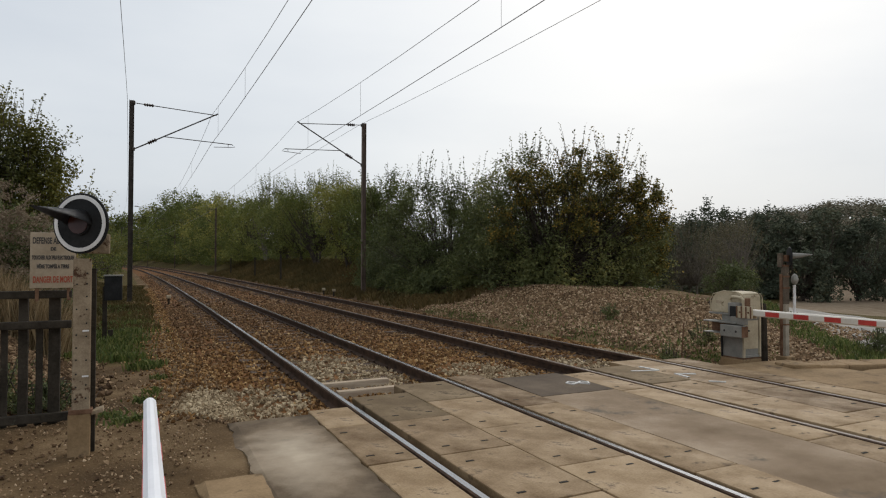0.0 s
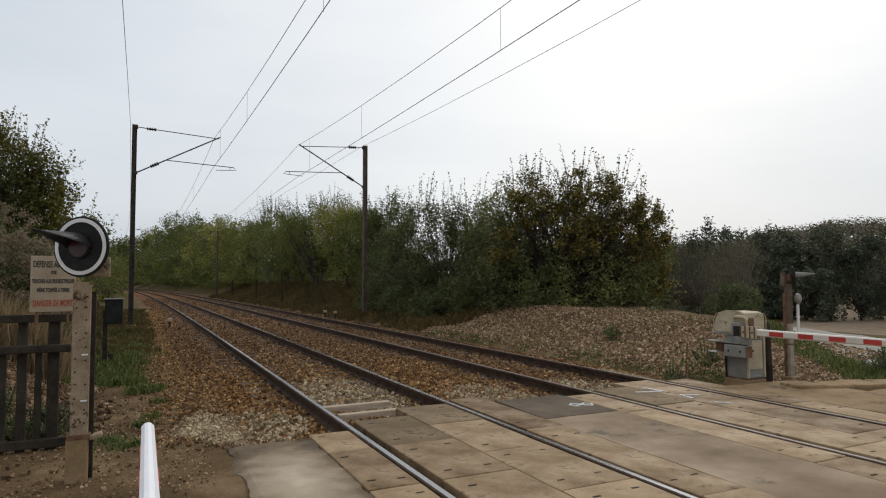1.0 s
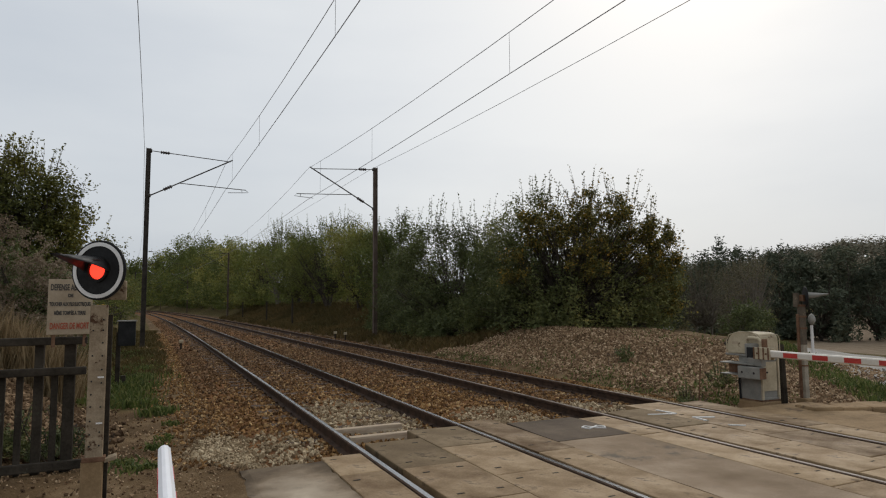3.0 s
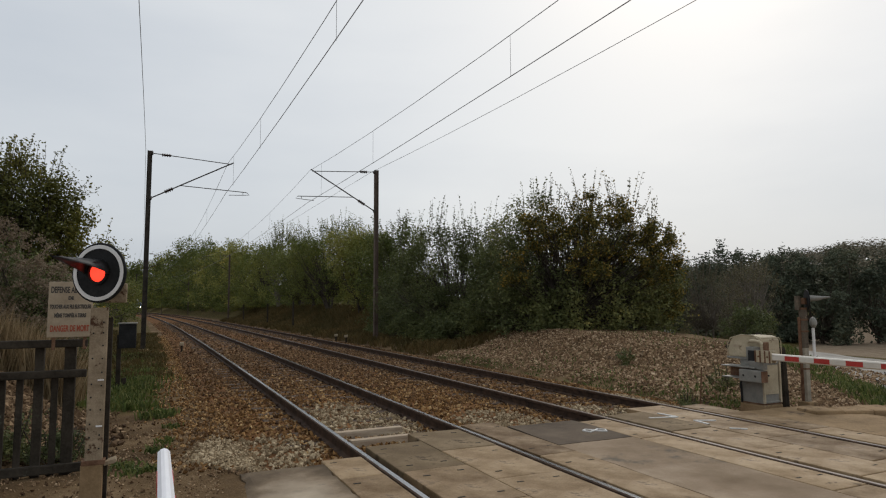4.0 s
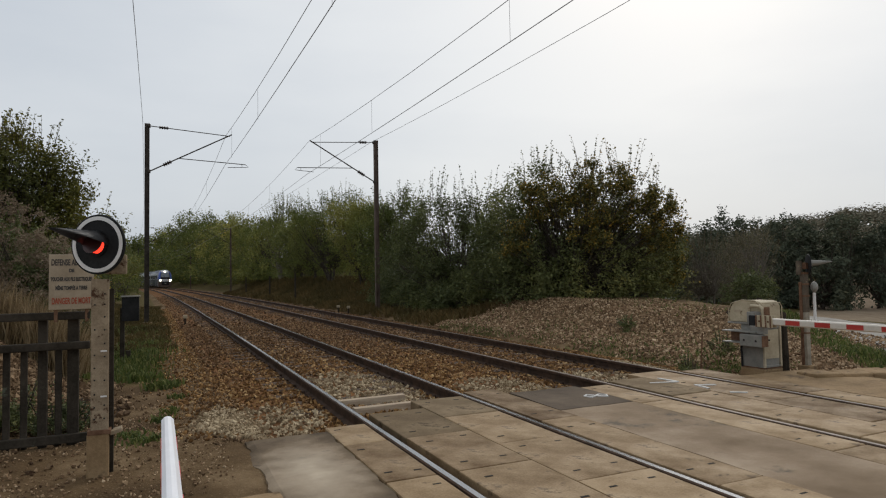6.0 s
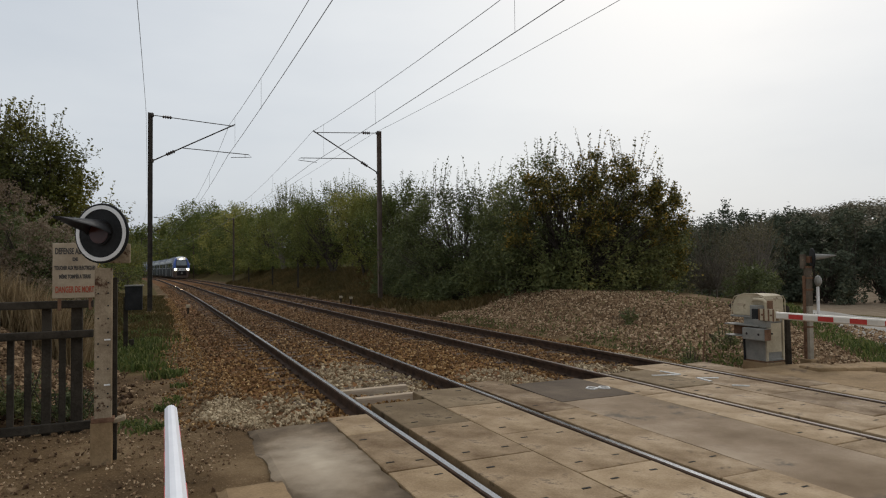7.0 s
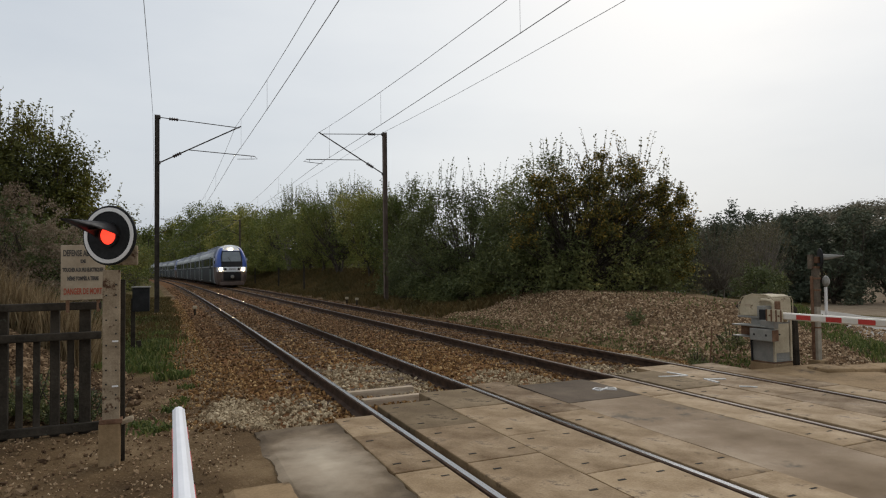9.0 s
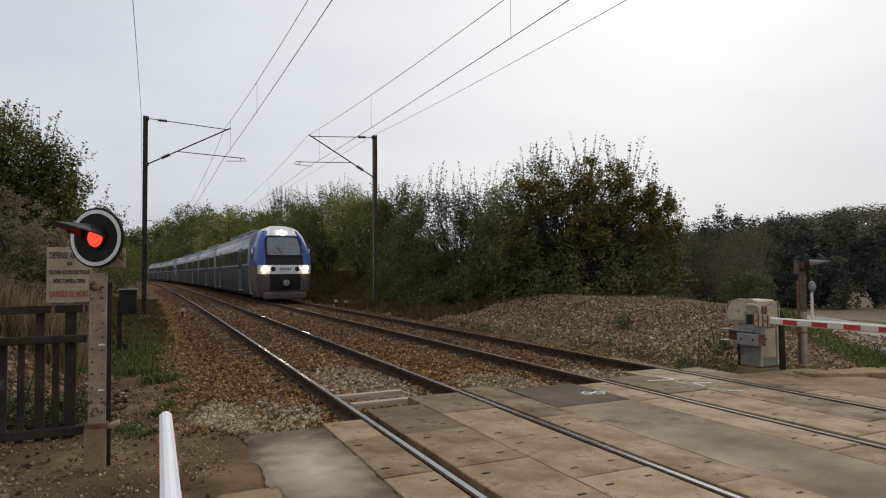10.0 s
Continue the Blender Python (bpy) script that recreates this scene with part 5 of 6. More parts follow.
for x, y, s in ((8.05, 8.05, 0.17), (9.55, 8.7, 0.22), (11.4, 6.6, 0.25), (12.2, 7.0, 0.22), (10.0, 8.4, 0.16), (10.6, 12.6, 0.2)):
    plant("weed", "small leafy dark green weed in the gravel", "weed", (x, y, gz(x, y)), [(0, 0, s * 0.8, s, s, s * 0.8), (s * 0.5, 0, s * 0.6, s * 0.7, s * 0.7, s * 0.6)], 700, 0.045, "dark", 6, 0.2, 4, "weeds", low=0.0)

# low leafy clumps added to give the black gaps at the fence's foot
for x, y, r in ((-0.95, 7.75, 0.34), (-1.45, 7.85, 0.40), (-1.95, 7.9, 0.42)):
    plant("bramble", "low dark leaves added for the dark gaps behind the fence", "bramble", (x, y, gz(x, y)), [(0, 0, 0.12, r, 0.3, 0.14), (0.1, 0.1, 0.18, r * 0.6, 0.25, 0.12)], 1800, 0.04, "dark", 8, 0.3, 5, "brambles behind the fence", low=0.0)

# ---- barrier machines ----


def barrier(at, arm_len, label, paint):
    """A half-barrier: cabinet, hood, counterweight box, and the lowered arm along -y. paint: the arm's material, with
    shade put in for the far one.
    """
    b = thing("level_crossing_barrier", label, "barrier", at, "level crossing barriers")
    part("plinth", box(0.42, 0.43, 0.16, 0.09, 0.095, -0.165, 0.02), M["old_concrete"], b)
    cab = part("cabinet", box(0.38, 0.39, 0.66, 0.09, 0.095, 0.01, 0.012), M["machine_grey"], b)
    # cream door in its frame on the road side
    door = part("door", box(0.28, 0.012, 0.44, 0.09, -0.105, 0.15, 0.004), M["machine"], cab, "cream painted inspection door")
    part("handle", box(0.05, 0.02, 0.025, 0.0, -0.118, 0.42, 0.004), M["black"], door)
    for x in (-0.085, 0.265):
        part("door_post", box(0.035, 0.030, 0.64, x, -0.110, 0.02, 0.004), M["machine"], cab)
    for z in (0.02, 0.61):
        part("door_rail", box(0.31, 0.024, 0.03, 0.09, -0.107, z, 0.004), M["machine_grey"], cab)
    part("base_plate", box(0.41, 0.42, 0.016, 0.09, 0.095, -0.002, 0.004), M["rust"], cab)
    # rounded hood, overhanging at the back
    bm = bmesh.new()
    prof = [(-0.50, 0.68), (-0.50, 0.80), (-0.485, 0.90), (-0.44, 0.97), (-0.36, 1.015), (-0.24, 1.035), (0.0, 1.03), (0.07, 1.01), (0.11, 0.96), (0.12, 0.68)]
    left = [bm.verts.new((-0.115, -y, z)) for y, z in prof]
    right = [bm.verts.new((0.31, -y, z)) for y, z in prof]
    n = len(prof)
    for j in range(n):
        bm.faces.new((left[j], left[(j + 1) % n], right[(j + 1) % n], right[j]))
    bm.faces.new(left[::-1])
    bm.faces.new(right)
    bmesh.ops.bevel(bm, geom=[e for e in bm.edges if abs(e.verts[0].co.x - e.verts[1].co.x) < 0.01], offset=0.025, segments=2, affect="EDGES")
    bmesh.ops.recalc_face_normals(bm, faces=bm.faces[:])
    hood = part("hood", bm, M["machine"], b, "weathered cream metal hood")
    part("name_plate", box(0.006, 0.11, 0.045, -0.118, 0.33, 0.84), M["board"], hood)
    part("hood_rim", box(0.45, 0.66, 0.028, 0.095, 0.19, 0.665, 0.006), M["machine_grey"], hood)
    part("flange", tube([(-0.12, 0.50, 0.70), (-0.12, 0.495, 0.90), (-0.12, 0.44, 0.985), (-0.12, 0.24, 1.04), (-0.12, 0.0, 1.035), (-0.12, -0.10, 0.98), (-0.12, -0.125, 0.70)], 0.008, 6), M["machine"], hood, "pale raised edge")
    part("flange", tube([(-0.11, -0.125, 1.0), (0.27, -0.125, 1.0), (0.31, -0.125, 0.94), (0.31, -0.125, 0.68)], 0.008, 6), M["machine"], hood, "pale raised edge")
    # drive shaft cover with its bent pipe
    part("shaft_cover", box(0.16, 0.14, 0.20, -0.17, -0.02, 0.67, 0.012), M["machine_grey"], b)
    part("bent_pipe", tube([(-0.16, 0.07, 0.74), (-0.17, 0.065, 0.90), (-0.18, 0.02, 0.955), (-0.20, -0.16, 0.955), (-0.20, -0.21, 0.91), (-0.20, -0.22, 0.80)], 0.026, 8), M["machine"], b)
    part("locking_box", box(0.07, 0.05, 0.13, -0.20, -0.27, 0.82, 0.006), M["rust"], b)
    # a solid black block drawn in place of the gap's shade
    part("dark_recess", box(0.05, 0.10, 0.16, -0.255, -0.06, 0.66, 0.008), M["black"], b)
    arm_x = -0.29
    for dx in (-0.045, 0.045):
        plate = part("clamp_plate", box(0.014, 0.28, 0.17, arm_x + dx, -0.325, 0.66, 0.004), M["machine"], b)
        if dx < 0:
            for yy in (-0.44, -0.36, -0.28, -0.20):
                part("clamp_rib", box(0.02, 0.016, 0.175, arm_x + dx - 0.012, yy, 0.658, 0.003), M["rust"], plate)
    for y in (-0.40, -0.25):
        part("clamp_bolt", lathe([(0.014, 0), (0.014, 0.13)], 6, Matrix.Translation((arm_x - 0.065, y, 0.745)) @ Matrix.Rotation(radians(90), 4, "Y")), M["rust"], b)
    # lever, channel and counterweight under the arm
    part("lever", box(0.10, 0.24, 0.12, arm_x + 0.04, -0.16, 0.545, 0.008), M["machine_grey"], b)
    part("support_tray", box(0.24, 0.62, 0.018, arm_x + 0.08, 0.15, 0.555, 0.004), M["machine_grey"], b)
    part("support_tray", box(0.24, 0.50, 0.014, arm_x + 0.08, 0.20, 0.385, 0.004), M["machine_grey"], b)
    part("channel_web", box(0.02, 0.50, 0.155, arm_x + 0.16, 0.20, 0.398, 0.003), M["rust"], b, "dark brown web of the channel")
    weight = part("counterweight", box(0.14, 0.39, 0.18, arm_x, -0.095, 0.355, 0.012), M["machine_grey"], b, "grey counterweight box with two holes")
    part("end_plate", box(0.13, 0.008, 0.165, arm_x, -0.293, 0.362, 0.002), M["rust"], weight)
    # flat dark discs stand for the two holes
    for y in (-0.19, 0.02):
        part("hole", lathe([(0.018, 0), (0.018, 0.006)], 10, Matrix.Translation((arm_x - 0.067, y, 0.445)) @ Matrix.Rotation(radians(-90), 4, "Y")), M["hole"], weight)
    part("cable_conduit", tube([(-0.12, 0.27, 0.0), (-0.13, 0.27, 0.30), (-0.10, 0.25, 0.40)], 0.016, 7), M["black"], b)
    # the arm, tapering, rounded on top
    bm = bmesh.new()
    secs = []
    for y, w, h in ((-0.20, 0.075, 0.100), (-arm_len * 0.5, 0.070, 0.092), (-arm_len + 0.02, 0.060, 0.08), (-arm_len, 0.050, 0.065)):
        c = 0.015
        secs.append([bm.verts.new((arm_x + px, y, 0.745 + pz)) for px, pz in ((-w / 2, -h / 2 + c), (-w / 2 + c, -h / 2), (w / 2 - c, -h / 2), (w / 2, -h / 2 + c), (w / 2, h / 2 - c), (w / 2 - c, h / 2), (0, h / 2 + 0.004), (-w / 2 + c, h / 2), (-w / 2, h / 2 - c))])
    for p_, q_ in zip(secs, secs[1:]):
        for j in range(9):
            bm.faces.new((p_[j], p_[(j + 1) % 9], q_[(j + 1) % 9], q_[j]))
    bm.faces.new(secs[0][::-1])
    bm.faces.new(secs[-1])
    bmesh.ops.recalc_face_normals(bm, faces=bm.faces[:])
    arm = part("arm", bm, M[paint], b, "white barrier arm, lowered")
    y = -0.67
    while y > -arm_len + 0.3:
        u = -y / arm_len
        for sx in (-1, 1):
            part("red_band", box(0.003, 0.22, 0.068 - 0.016 * u, arm_x + sx * (0.0375 - 0.0075 * u + 0.0015), y - 0.11, 0.745 - (0.034 - 0.008 * u)), M["red"], arm, "red reflective band")
        y -= 0.44
    return b


barrier(Matrix.Translation((8.49, 6.98, -0.01)), 6.4, "cream barrier machine with its red and white arm lowered", "boom_shaded")
barrier(pose(-0.25, -1.6, -0.01, 0, 0, 180), 5.29, "barrier machine beside the road, arm lowered towards the tracks", "boom_white")

# ---- flashing road signals ----


def signal(at, normal_deg, label, near_one=True):
    """A warning lamp on a post: round black board with a white rim, lens and long visor. normal_deg: the way the lamp faces, from +x."""
    b = thing("crossing_signal", label, "warning signal", at, "crossing signals")
    part("post", box(0.125, 0.10, 1.24, 0, 0, 0.32, 0.008), M["post"], b, "flaking cream painted post")
    part("footing", box(0.155, 0.14, 0.40, -0.01, 0, -0.06, 0.015), M["old_concrete"], b)
    part("collar", box(0.165, 0.15, 0.035, 0, 0, 0.33, 0.006), M["rust"], b)
    part("back_post", box(0.035, 0.05, 1.50, 0.078, 0.06, -0.02, 0.004), M["fence"], b, "dark angle iron behind the post")
    part("ledge", box(0.09, 0.12, 0.03, 0.12, 0.02, 0.32, 0.005, turn=Matrix.Rotation(radians(-14), 4, "Y")), M["post"], b)
    # two columns of holes, their darkness drawn as small black discs
    rr = random.Random(3)
    for k in range(11):
        z = 0.45 + k * 0.10
        for x in (-0.035, 0.035):
            if rr.random() < 0.75:
                part("bolt", lathe([(0.007, 0), (0.007, 0.006)], 6, Matrix.Translation((x, -0.05, z + rr.uniform(-0.01, 0.01))) @ Matrix.Rotation(radians(90), 4, "X")), M["black"], b)
    for z in (0.62, 0.98):
        part("strap", box(0.045, 0.006, 0.012, 0.03, -0.053, z), M["white"], b)
    turn = Matrix.Translation((-0.015, -0.03, 1.84)) @ Matrix.Rotation(radians(normal_deg), 4, "Z") @ Matrix.Rotation(radians(90), 4, "Y")
    head = part("lamp_housing", lathe([(0.08, -0.16), (0.12, -0.14), (0.13, -0.02), (0.13, 0.0)], 24, turn), M["post"], b)
    head2 = part("lamp_box", box(0.16, 0.10, 0.16, 0.11, 0.04, 1.60, 0.01), M["post"], b, "cream lamp box behind the board")
    part("board", lathe([(0.24, -0.012), (0.243, -0.006), (0.243, 0.004), (0.236, 0.008)], 40, turn), M["black"], head, "round matt black board")
    part("rim", ring(0.196, 0.226, 0.010, 0.014, turn), M["white"], head, "white painted rim")
    part("lens_ring", ring(0.076, 0.096, 0.006, 0.03, turn), M["black"], head)
    # visor: a long half tube, cut slantwise
    bm = bmesh.new()
    prev = None
    n = 18
    for j in range(n + 1):
        q = radians(-6 + 192 * j / n)
        a = Vector((-math.sin(q) * 0.108, math.cos(q) * 0.108, 0))
        reach = 0.035 + 0.475 * max(0.0, math.sin(q)) ** 1.15
        b_ = Vector((a.x * 0.95 - 0.0, a.y * (1 - 0.45 * max(0, math.sin(q)) ** 2) * 0.95, reach))
        row = [bm.verts.new(turn @ (a * (1 - u) + b_ * u + Vector((0, 0, 0.012)))) for u in (0, 0.35, 0.7, 1.0)]
        if prev:
            for k in range(3):
                bm.faces.new((prev[k], row[k], row[k + 1], prev[k + 1]))
        prev = row
    bmesh.ops.solidify(bm, geom=bm.faces[:], thickness=0.004)
    part("visor", bm, M["visor"], head, "long grey visor", flat=False)
    return b, turn


def ring(r0, r1, z0, z1, turn, sides=40):
    bm = bmesh.new()
    rows = [[bm.verts.new(turn @ Vector((r * math.cos(2 * math.pi * j / sides), r * math.sin(2 * math.pi * j / sides), z))) for j in range(sides)] for r, z in ((r0, z0), (r0, z1), (r1, z1), (r1, z0))]
    for a, c in zip(rows, rows[1:] + rows[:1]):
        for j in range(sides):
            bm.faces.new((a[j], a[(j + 1) % sides], c[(j + 1) % sides], c[j]))
    return bm


near_signal, lamp_turn = signal(Matrix.Translation((-0.435, 5.83, -0.05)), 236, "round black warning lamp with white rim on a flaking post")
lens = part("lens", lathe([(0.074, 0.0), (0.074, 0.012), (0.05, 0.024), (0.0001, 0.03)], 28, lamp_turn), glow("red_lens", (1.0, 0.05, 0.025), 1.6), near_signal, "glowing red lens", flat=False)
# added flap, coloured like an unlit lens, covers the steady glow between flashes
shutter_bm = lathe([(0.0001, -0.002), (0.083, -0.002), (0.083, 0.002), (0.0001, 0.002)], 28, Matrix.Translation((0.083, 0, 0)))
shutter = part("flasher_shutter", shutter_bm, surface("shutter_red_black", ((0.3, (0.035, 0.008, 0.006)), (0.7, (0.06, 0.014, 0.010))), 5, 40, 0.35, relief=0), near_signal, "added dark flap that hides the glowing lens between flashes")
SHUTTER_HINGE = lamp_turn @ Matrix.Translation((-0.083, 0, 0.036))

# the signal on the other side of the line, seen from behind
fs = thing("crossing_signal", "rusty cream post with a warning lamp facing away", "warning signal", Matrix.Translation((9.14, 6.71, -0.05)), "crossing signals")
part("post", box(0.085, 0.075, 0.86, 0, 0, 0.05, 0.008), M["post_pale"], fs, "rust-streaked cream post")
part("footing", box(0.20, 0.20, 0.22, 0, 0, -0.15, 0.015), M["old_concrete"], fs)
part("back_angle", box(0.020, 0.045, 1.30, -0.052, 0.03, 0.05, 0.003), M["rust"], fs)
part("strap", box(0.10, 0.09, 0.025, 0, 0, 0.55, 0.004), M["rust"], fs)
sleeve = part("upper_post", box(0.092, 0.085, 0.62, 0, 0, 0.88, 0.012), M["post_brown"], fs, "brown rusting upper post")
for z in (1.12, 1.30, 1.47):
    part("band", box(0.104, 0.097, 0.03, 0, 0, z, 0.004), M["rust"], sleeve)
part("lamp_box", box(0.06, 0.07, 0.22, -0.045, 0.045, 1.46, 0.010), M["post_brown"], fs)
part("bracket", box(0.07, 0.07, 0.10, 0.03, -0.01, 1.55, 0.008), M["rust"], fs)
ft = Matrix.Translation((0.060, -0.035, 1.62)) @ Matrix.Rotation(radians(-40), 4, "Z") @ Matrix.Rotation(radians(90), 4, "Y")
fh = part("board", lathe([(0.155, -0.008), (0.16, 0), (0.155, 0.008)], 32, ft), M["black"], fs, "round black board seen edge on")
part("visor", tube([(0.07, -0.045, 1.64), (0.18, -0.12, 1.645), (0.33, -0.23, 1.66)], [0.055, 0.04, 0.008], 10), M["machine_grey"], fs, "long grey visor")
part("bell", lathe([(0.04, 0), (0.075, 0.02), (0.09, 0.045), (0.075, 0.07), (0.04, 0.09)], 20, Matrix.Translation((0.07, -0.06, 1.27)) @ Matrix.Rotation(radians(-40), 4, "Z") @ Matrix.Rotation(radians(90), 4, "Y")), M["machine_grey"], fs, "round grey warning bell")
part("conduit", tube([(0.12, -0.07, 1.18), (0.12, -0.07, 0.72)], 0.022, 8), M["white"], fs, "white conduit")
for x, y, h, r, nm, mt in ((8.95, 6.94, 1.06, 0.058, "dark round wooden post beside the barrier machine", "fence"), (9.75, 8.0, 1.12, 0.06, "leaning dark wooden stake in the gravel", "fence")):
    st = part("post", tube([(0, 0, -0.3), (0.0, 0, h * 0.96), (0.01, 0, h)], [r, r, r * 0.7], 10), M[mt])
    st.matrix_world = pose(x, y, gz(x, y), 0, -2, 0)
    tagged(st, nm, "post")
for x, y, h in ((8.62, 8.35, 0.75), (11.6, 9.9, 0.55)):
    st = part("stake", tube([(0, 0, -0.2), (0.01, 0, h)], 0.014, 6), M["rust"])
    st.matrix_world = pose(x, y, gz(x, y), 2, 3, 0)
    tagged(st, "thin rusty stake standing in the gravel", "stake", "stakes")

# broken concrete edging beyond the far track
kr = thing("kerb", "broken old concrete edging with earth on it", "kerb", kind="structure")
rr = random.Random(12)
for k in range(6):
    x = 8.55 + k * 0.42
    part("kerb_stone", box(0.44, 0.34 + rr.uniform(0, 0.15), 0.17, x, 6.12 - 0.30 * (x - 8.4) + 0.05 * rr.uniform(-1, 1), -0.135, 0.03, turn=Matrix.Rotation(radians(-17 + rr.uniform(-4, 4)), 4, "Z") @ Matrix.Rotation(radians(rr.uniform(-3, 3)), 4, "X")), M["old_concrete"], kr)

# ---- fence with its warning board ----
FY = 7.12
fence = thing("fence", "dark weathered concrete picket fence beside the crossing", "fence", (0, 0, 0))
for z, h in ((1.13, 0.075), (0.84, 0.075), (-0.05, 0.085)):
    part("rail", box(4.0, 0.06, h, -2.62, FY, z, 0.012), M["fence"], fence)
x = -0.768
while x > -4.5:
    for dx, w, thick in ((0.0, 0.098, True), (0.122, 0.056, False), (0.255, 0.078, True), (0.405, 0.056, False), (0.545, 0.056, False)):
        if x - dx > -4.6:
            part("post" if thick else "picket", box(w, 0.075 if thick else 0.05, (1.20 if thick else 0.92) + 0.1, x - dx, FY + (0.075 if thick else 0.062), -0.12, 0.010), M["fence"], fence)
    x -= 0.685

sign = thing("warning_sign", "yellowed enamel danger notice with black and red lettering", "sign", Matrix.Translation((-0.775, FY - 0.045, 1.23)) @ Matrix.Rotation(radians(3), 4, "Z"))
bm = box(0.375, 0.012, 0.53, bevel=0.004)
part("plate", bm, M["board"], sign)
for x in (-0.13, 0.13):
    part("support", box(0.03, 0.02, 0.62, x, 0.018, -0.12, 0.003), M["rust"], sign)


def lettering(text, size, z, width, material):
    cu = bpy.data.curves.new("lettering", "FONT")
    cu.body, cu.size, cu.align_x, cu.extrude, cu.offset = text, size, "CENTER", 0.001, 0.0024
    tmp = new("lettering", cu)
    bpy.context.view_layer.update()
    me = bpy.data.meshes.new_from_object(tmp.evaluated_get(bpy.context.evaluated_depsgraph_get()))
    bpy.data.objects.remove(tmp)
    xs = [v.co.x for v in me.vertices]
    k = width / (max(xs) - min(xs))
    me.transform(Matrix.Diagonal((k, 1, 1, 1)))
    me.materials.clear()
    me.materials.append(material)
    share("lettering", me, sign, at=pose(0, -0.0085, z, 90, 0, 0))


lettering("DEFENSE ABSOLUE", 0.082, 0.425, 0.335, M["ink"])
lettering("DE", 0.042, 0.36, 0.045, M["ink"])
lettering("TOUCHER AUX FILS ELECTRIQUES", 0.050, 0.275, 0.345, M["ink"])
lettering("MÊME TOMBÉS A TERRE", 0.050, 0.190, 0.265, M["ink"])
lettering("DANGER DE MORT", 0.082, 0.055, 0.325, M["ink_red"])

# ---- trackside cabinet and markers ----
cabp = thing("trackside_cabinet", "small dark cabinet on a post beside the path", "cabinet", Matrix.Translation((-0.69, 15.4, gz(-0.69, 15.4))))
part("post", box(0.09, 0.09, 1.25, -0.04, 0, -0.1, 0.01), M["fence"], cabp)
bx_ = part("cabinet", box(0.34, 0.22, 0.52, 0.12, -0.03, 0.86, 0.01), M["black"], cabp)
part("lid", box(0.38, 0.26, 0.025, 0.12, -0.03, 1.38, 0.005), M["machine_grey"], bx_, "pale metal lid")
part("short_post", box(0.10, 0.08, 0.32, 0.07, 0.05, -0.1, 0.01), M["fence"], cabp)
for lat, s, h in ((1.05, 26.5, 0.36), (8.35, 31.0, 0.34), (8.75, 30.6, 0.30)):
    q = on_line(s, lat)
    mk = thing("track_marker", "small pale concrete marker post in the ballast", "marker", (q.x, q.y, -0.32), "track markers")
    part("stem", box(0.07, 0.07, h, 0, 0, 0, 0.008), M["fence"], mk)
    part("head", box(0.16, 0.10, 0.12, 0, 0, h, 0.02), M["machine"], mk)
for s, lat in ((47, 9.6), (58, 9.7), (72, 9.7)):
    q = on_line(s, lat)
    st = part("marker_post", box(0.12, 0.12, 2.0, bevel=0.01), M["fence"])
    st.matrix_world = Matrix.Translation((q.x, q.y, gz(q.x, q.y) - 0.1))
    tagged(st, "thin dark post at the foot of the bank", "post", "line posts")

# ---- the train ----
T = {}
T["silver"] = surface("train_silver", ((0.3, (0.300, 0.312, 0.318)), (0.7, (0.430, 0.442, 0.448))), 0.7, 20, 0.35, 0.35, relief=0.02)
T["roof"] = surface("train_roof", ((0.3, (0.17, 0.18, 0.20)), (0.7, (0.30, 0.31, 0.34))), 0.9, 20, 0.6, 0.1, relief=0.05)
T["blue"] = surface("train_blue", ((0.3, (0.020, 0.055, 0.24)), (0.7, (0.035, 0.085, 0.32))), 0.9, 20, 0.28, 0.1, relief=0.02)
T["slate"] = surface("train_slate", ((0.3, (0.022, 0.027, 0.029)), (0.7, (0.048, 0.054, 0.056))), 0.8, 20, 0.6, 0.0, relief=0.03)
T["dirt"] = surface("train_skirt", ((0.3, (0.080, 0.061, 0.053)), (0.7, (0.160, 0.126, 0.109))), 0.9, 20, 0.7, relief=0.05)
T["white"] = surface("train_white", ((0.3, (0.55, 0.56, 0.57)), (0.7, (0.68, 0.69, 0.70))), 0.9, 20, 0.35, relief=0.02)
T["glass"] = surface("train_glass", ((0.3, (0.012, 0.014, 0.016)), (0.7, (0.022, 0.026, 0.030))), 0.9, 20, 0.06, relief=0)
# paler than the side glass: the sky's reflection is put into the colour
T["screen"] = surface("windscreen_sky_tone", ((0.3, (0.121, 0.136, 0.145)), (0.7, (0.187, 0.209, 0.220))), 0.9, 20, 0.08, relief=0)
T["black"] = surface("train_black", ((0.3, (0.016, 0.016, 0.017)), (0.7, (0.032, 0.031, 0.031))), 0.9, 20, 0.6, relief=0.02)
T["teal"] = surface("train_teal", ((0.3, (0.025, 0.062, 0.072)), (0.7, (0.045, 0.095, 0.105))), 0.9, 20, 0.35, relief=0.02)
T["lamp"] = glow("headlamp", (1.0, 0.74, 0.42), 110.0)

HALF_W = 1.46
SIDE = [(0.30, 1.30), (0.42, 1.40), (1.05, 1.455), (1.95, 1.46), (2.95, 1.44), (3.15, 1.42), (3.45, 1.34), (3.75, 1.12), (3.95, 0.75), (4.04, 0.35)]


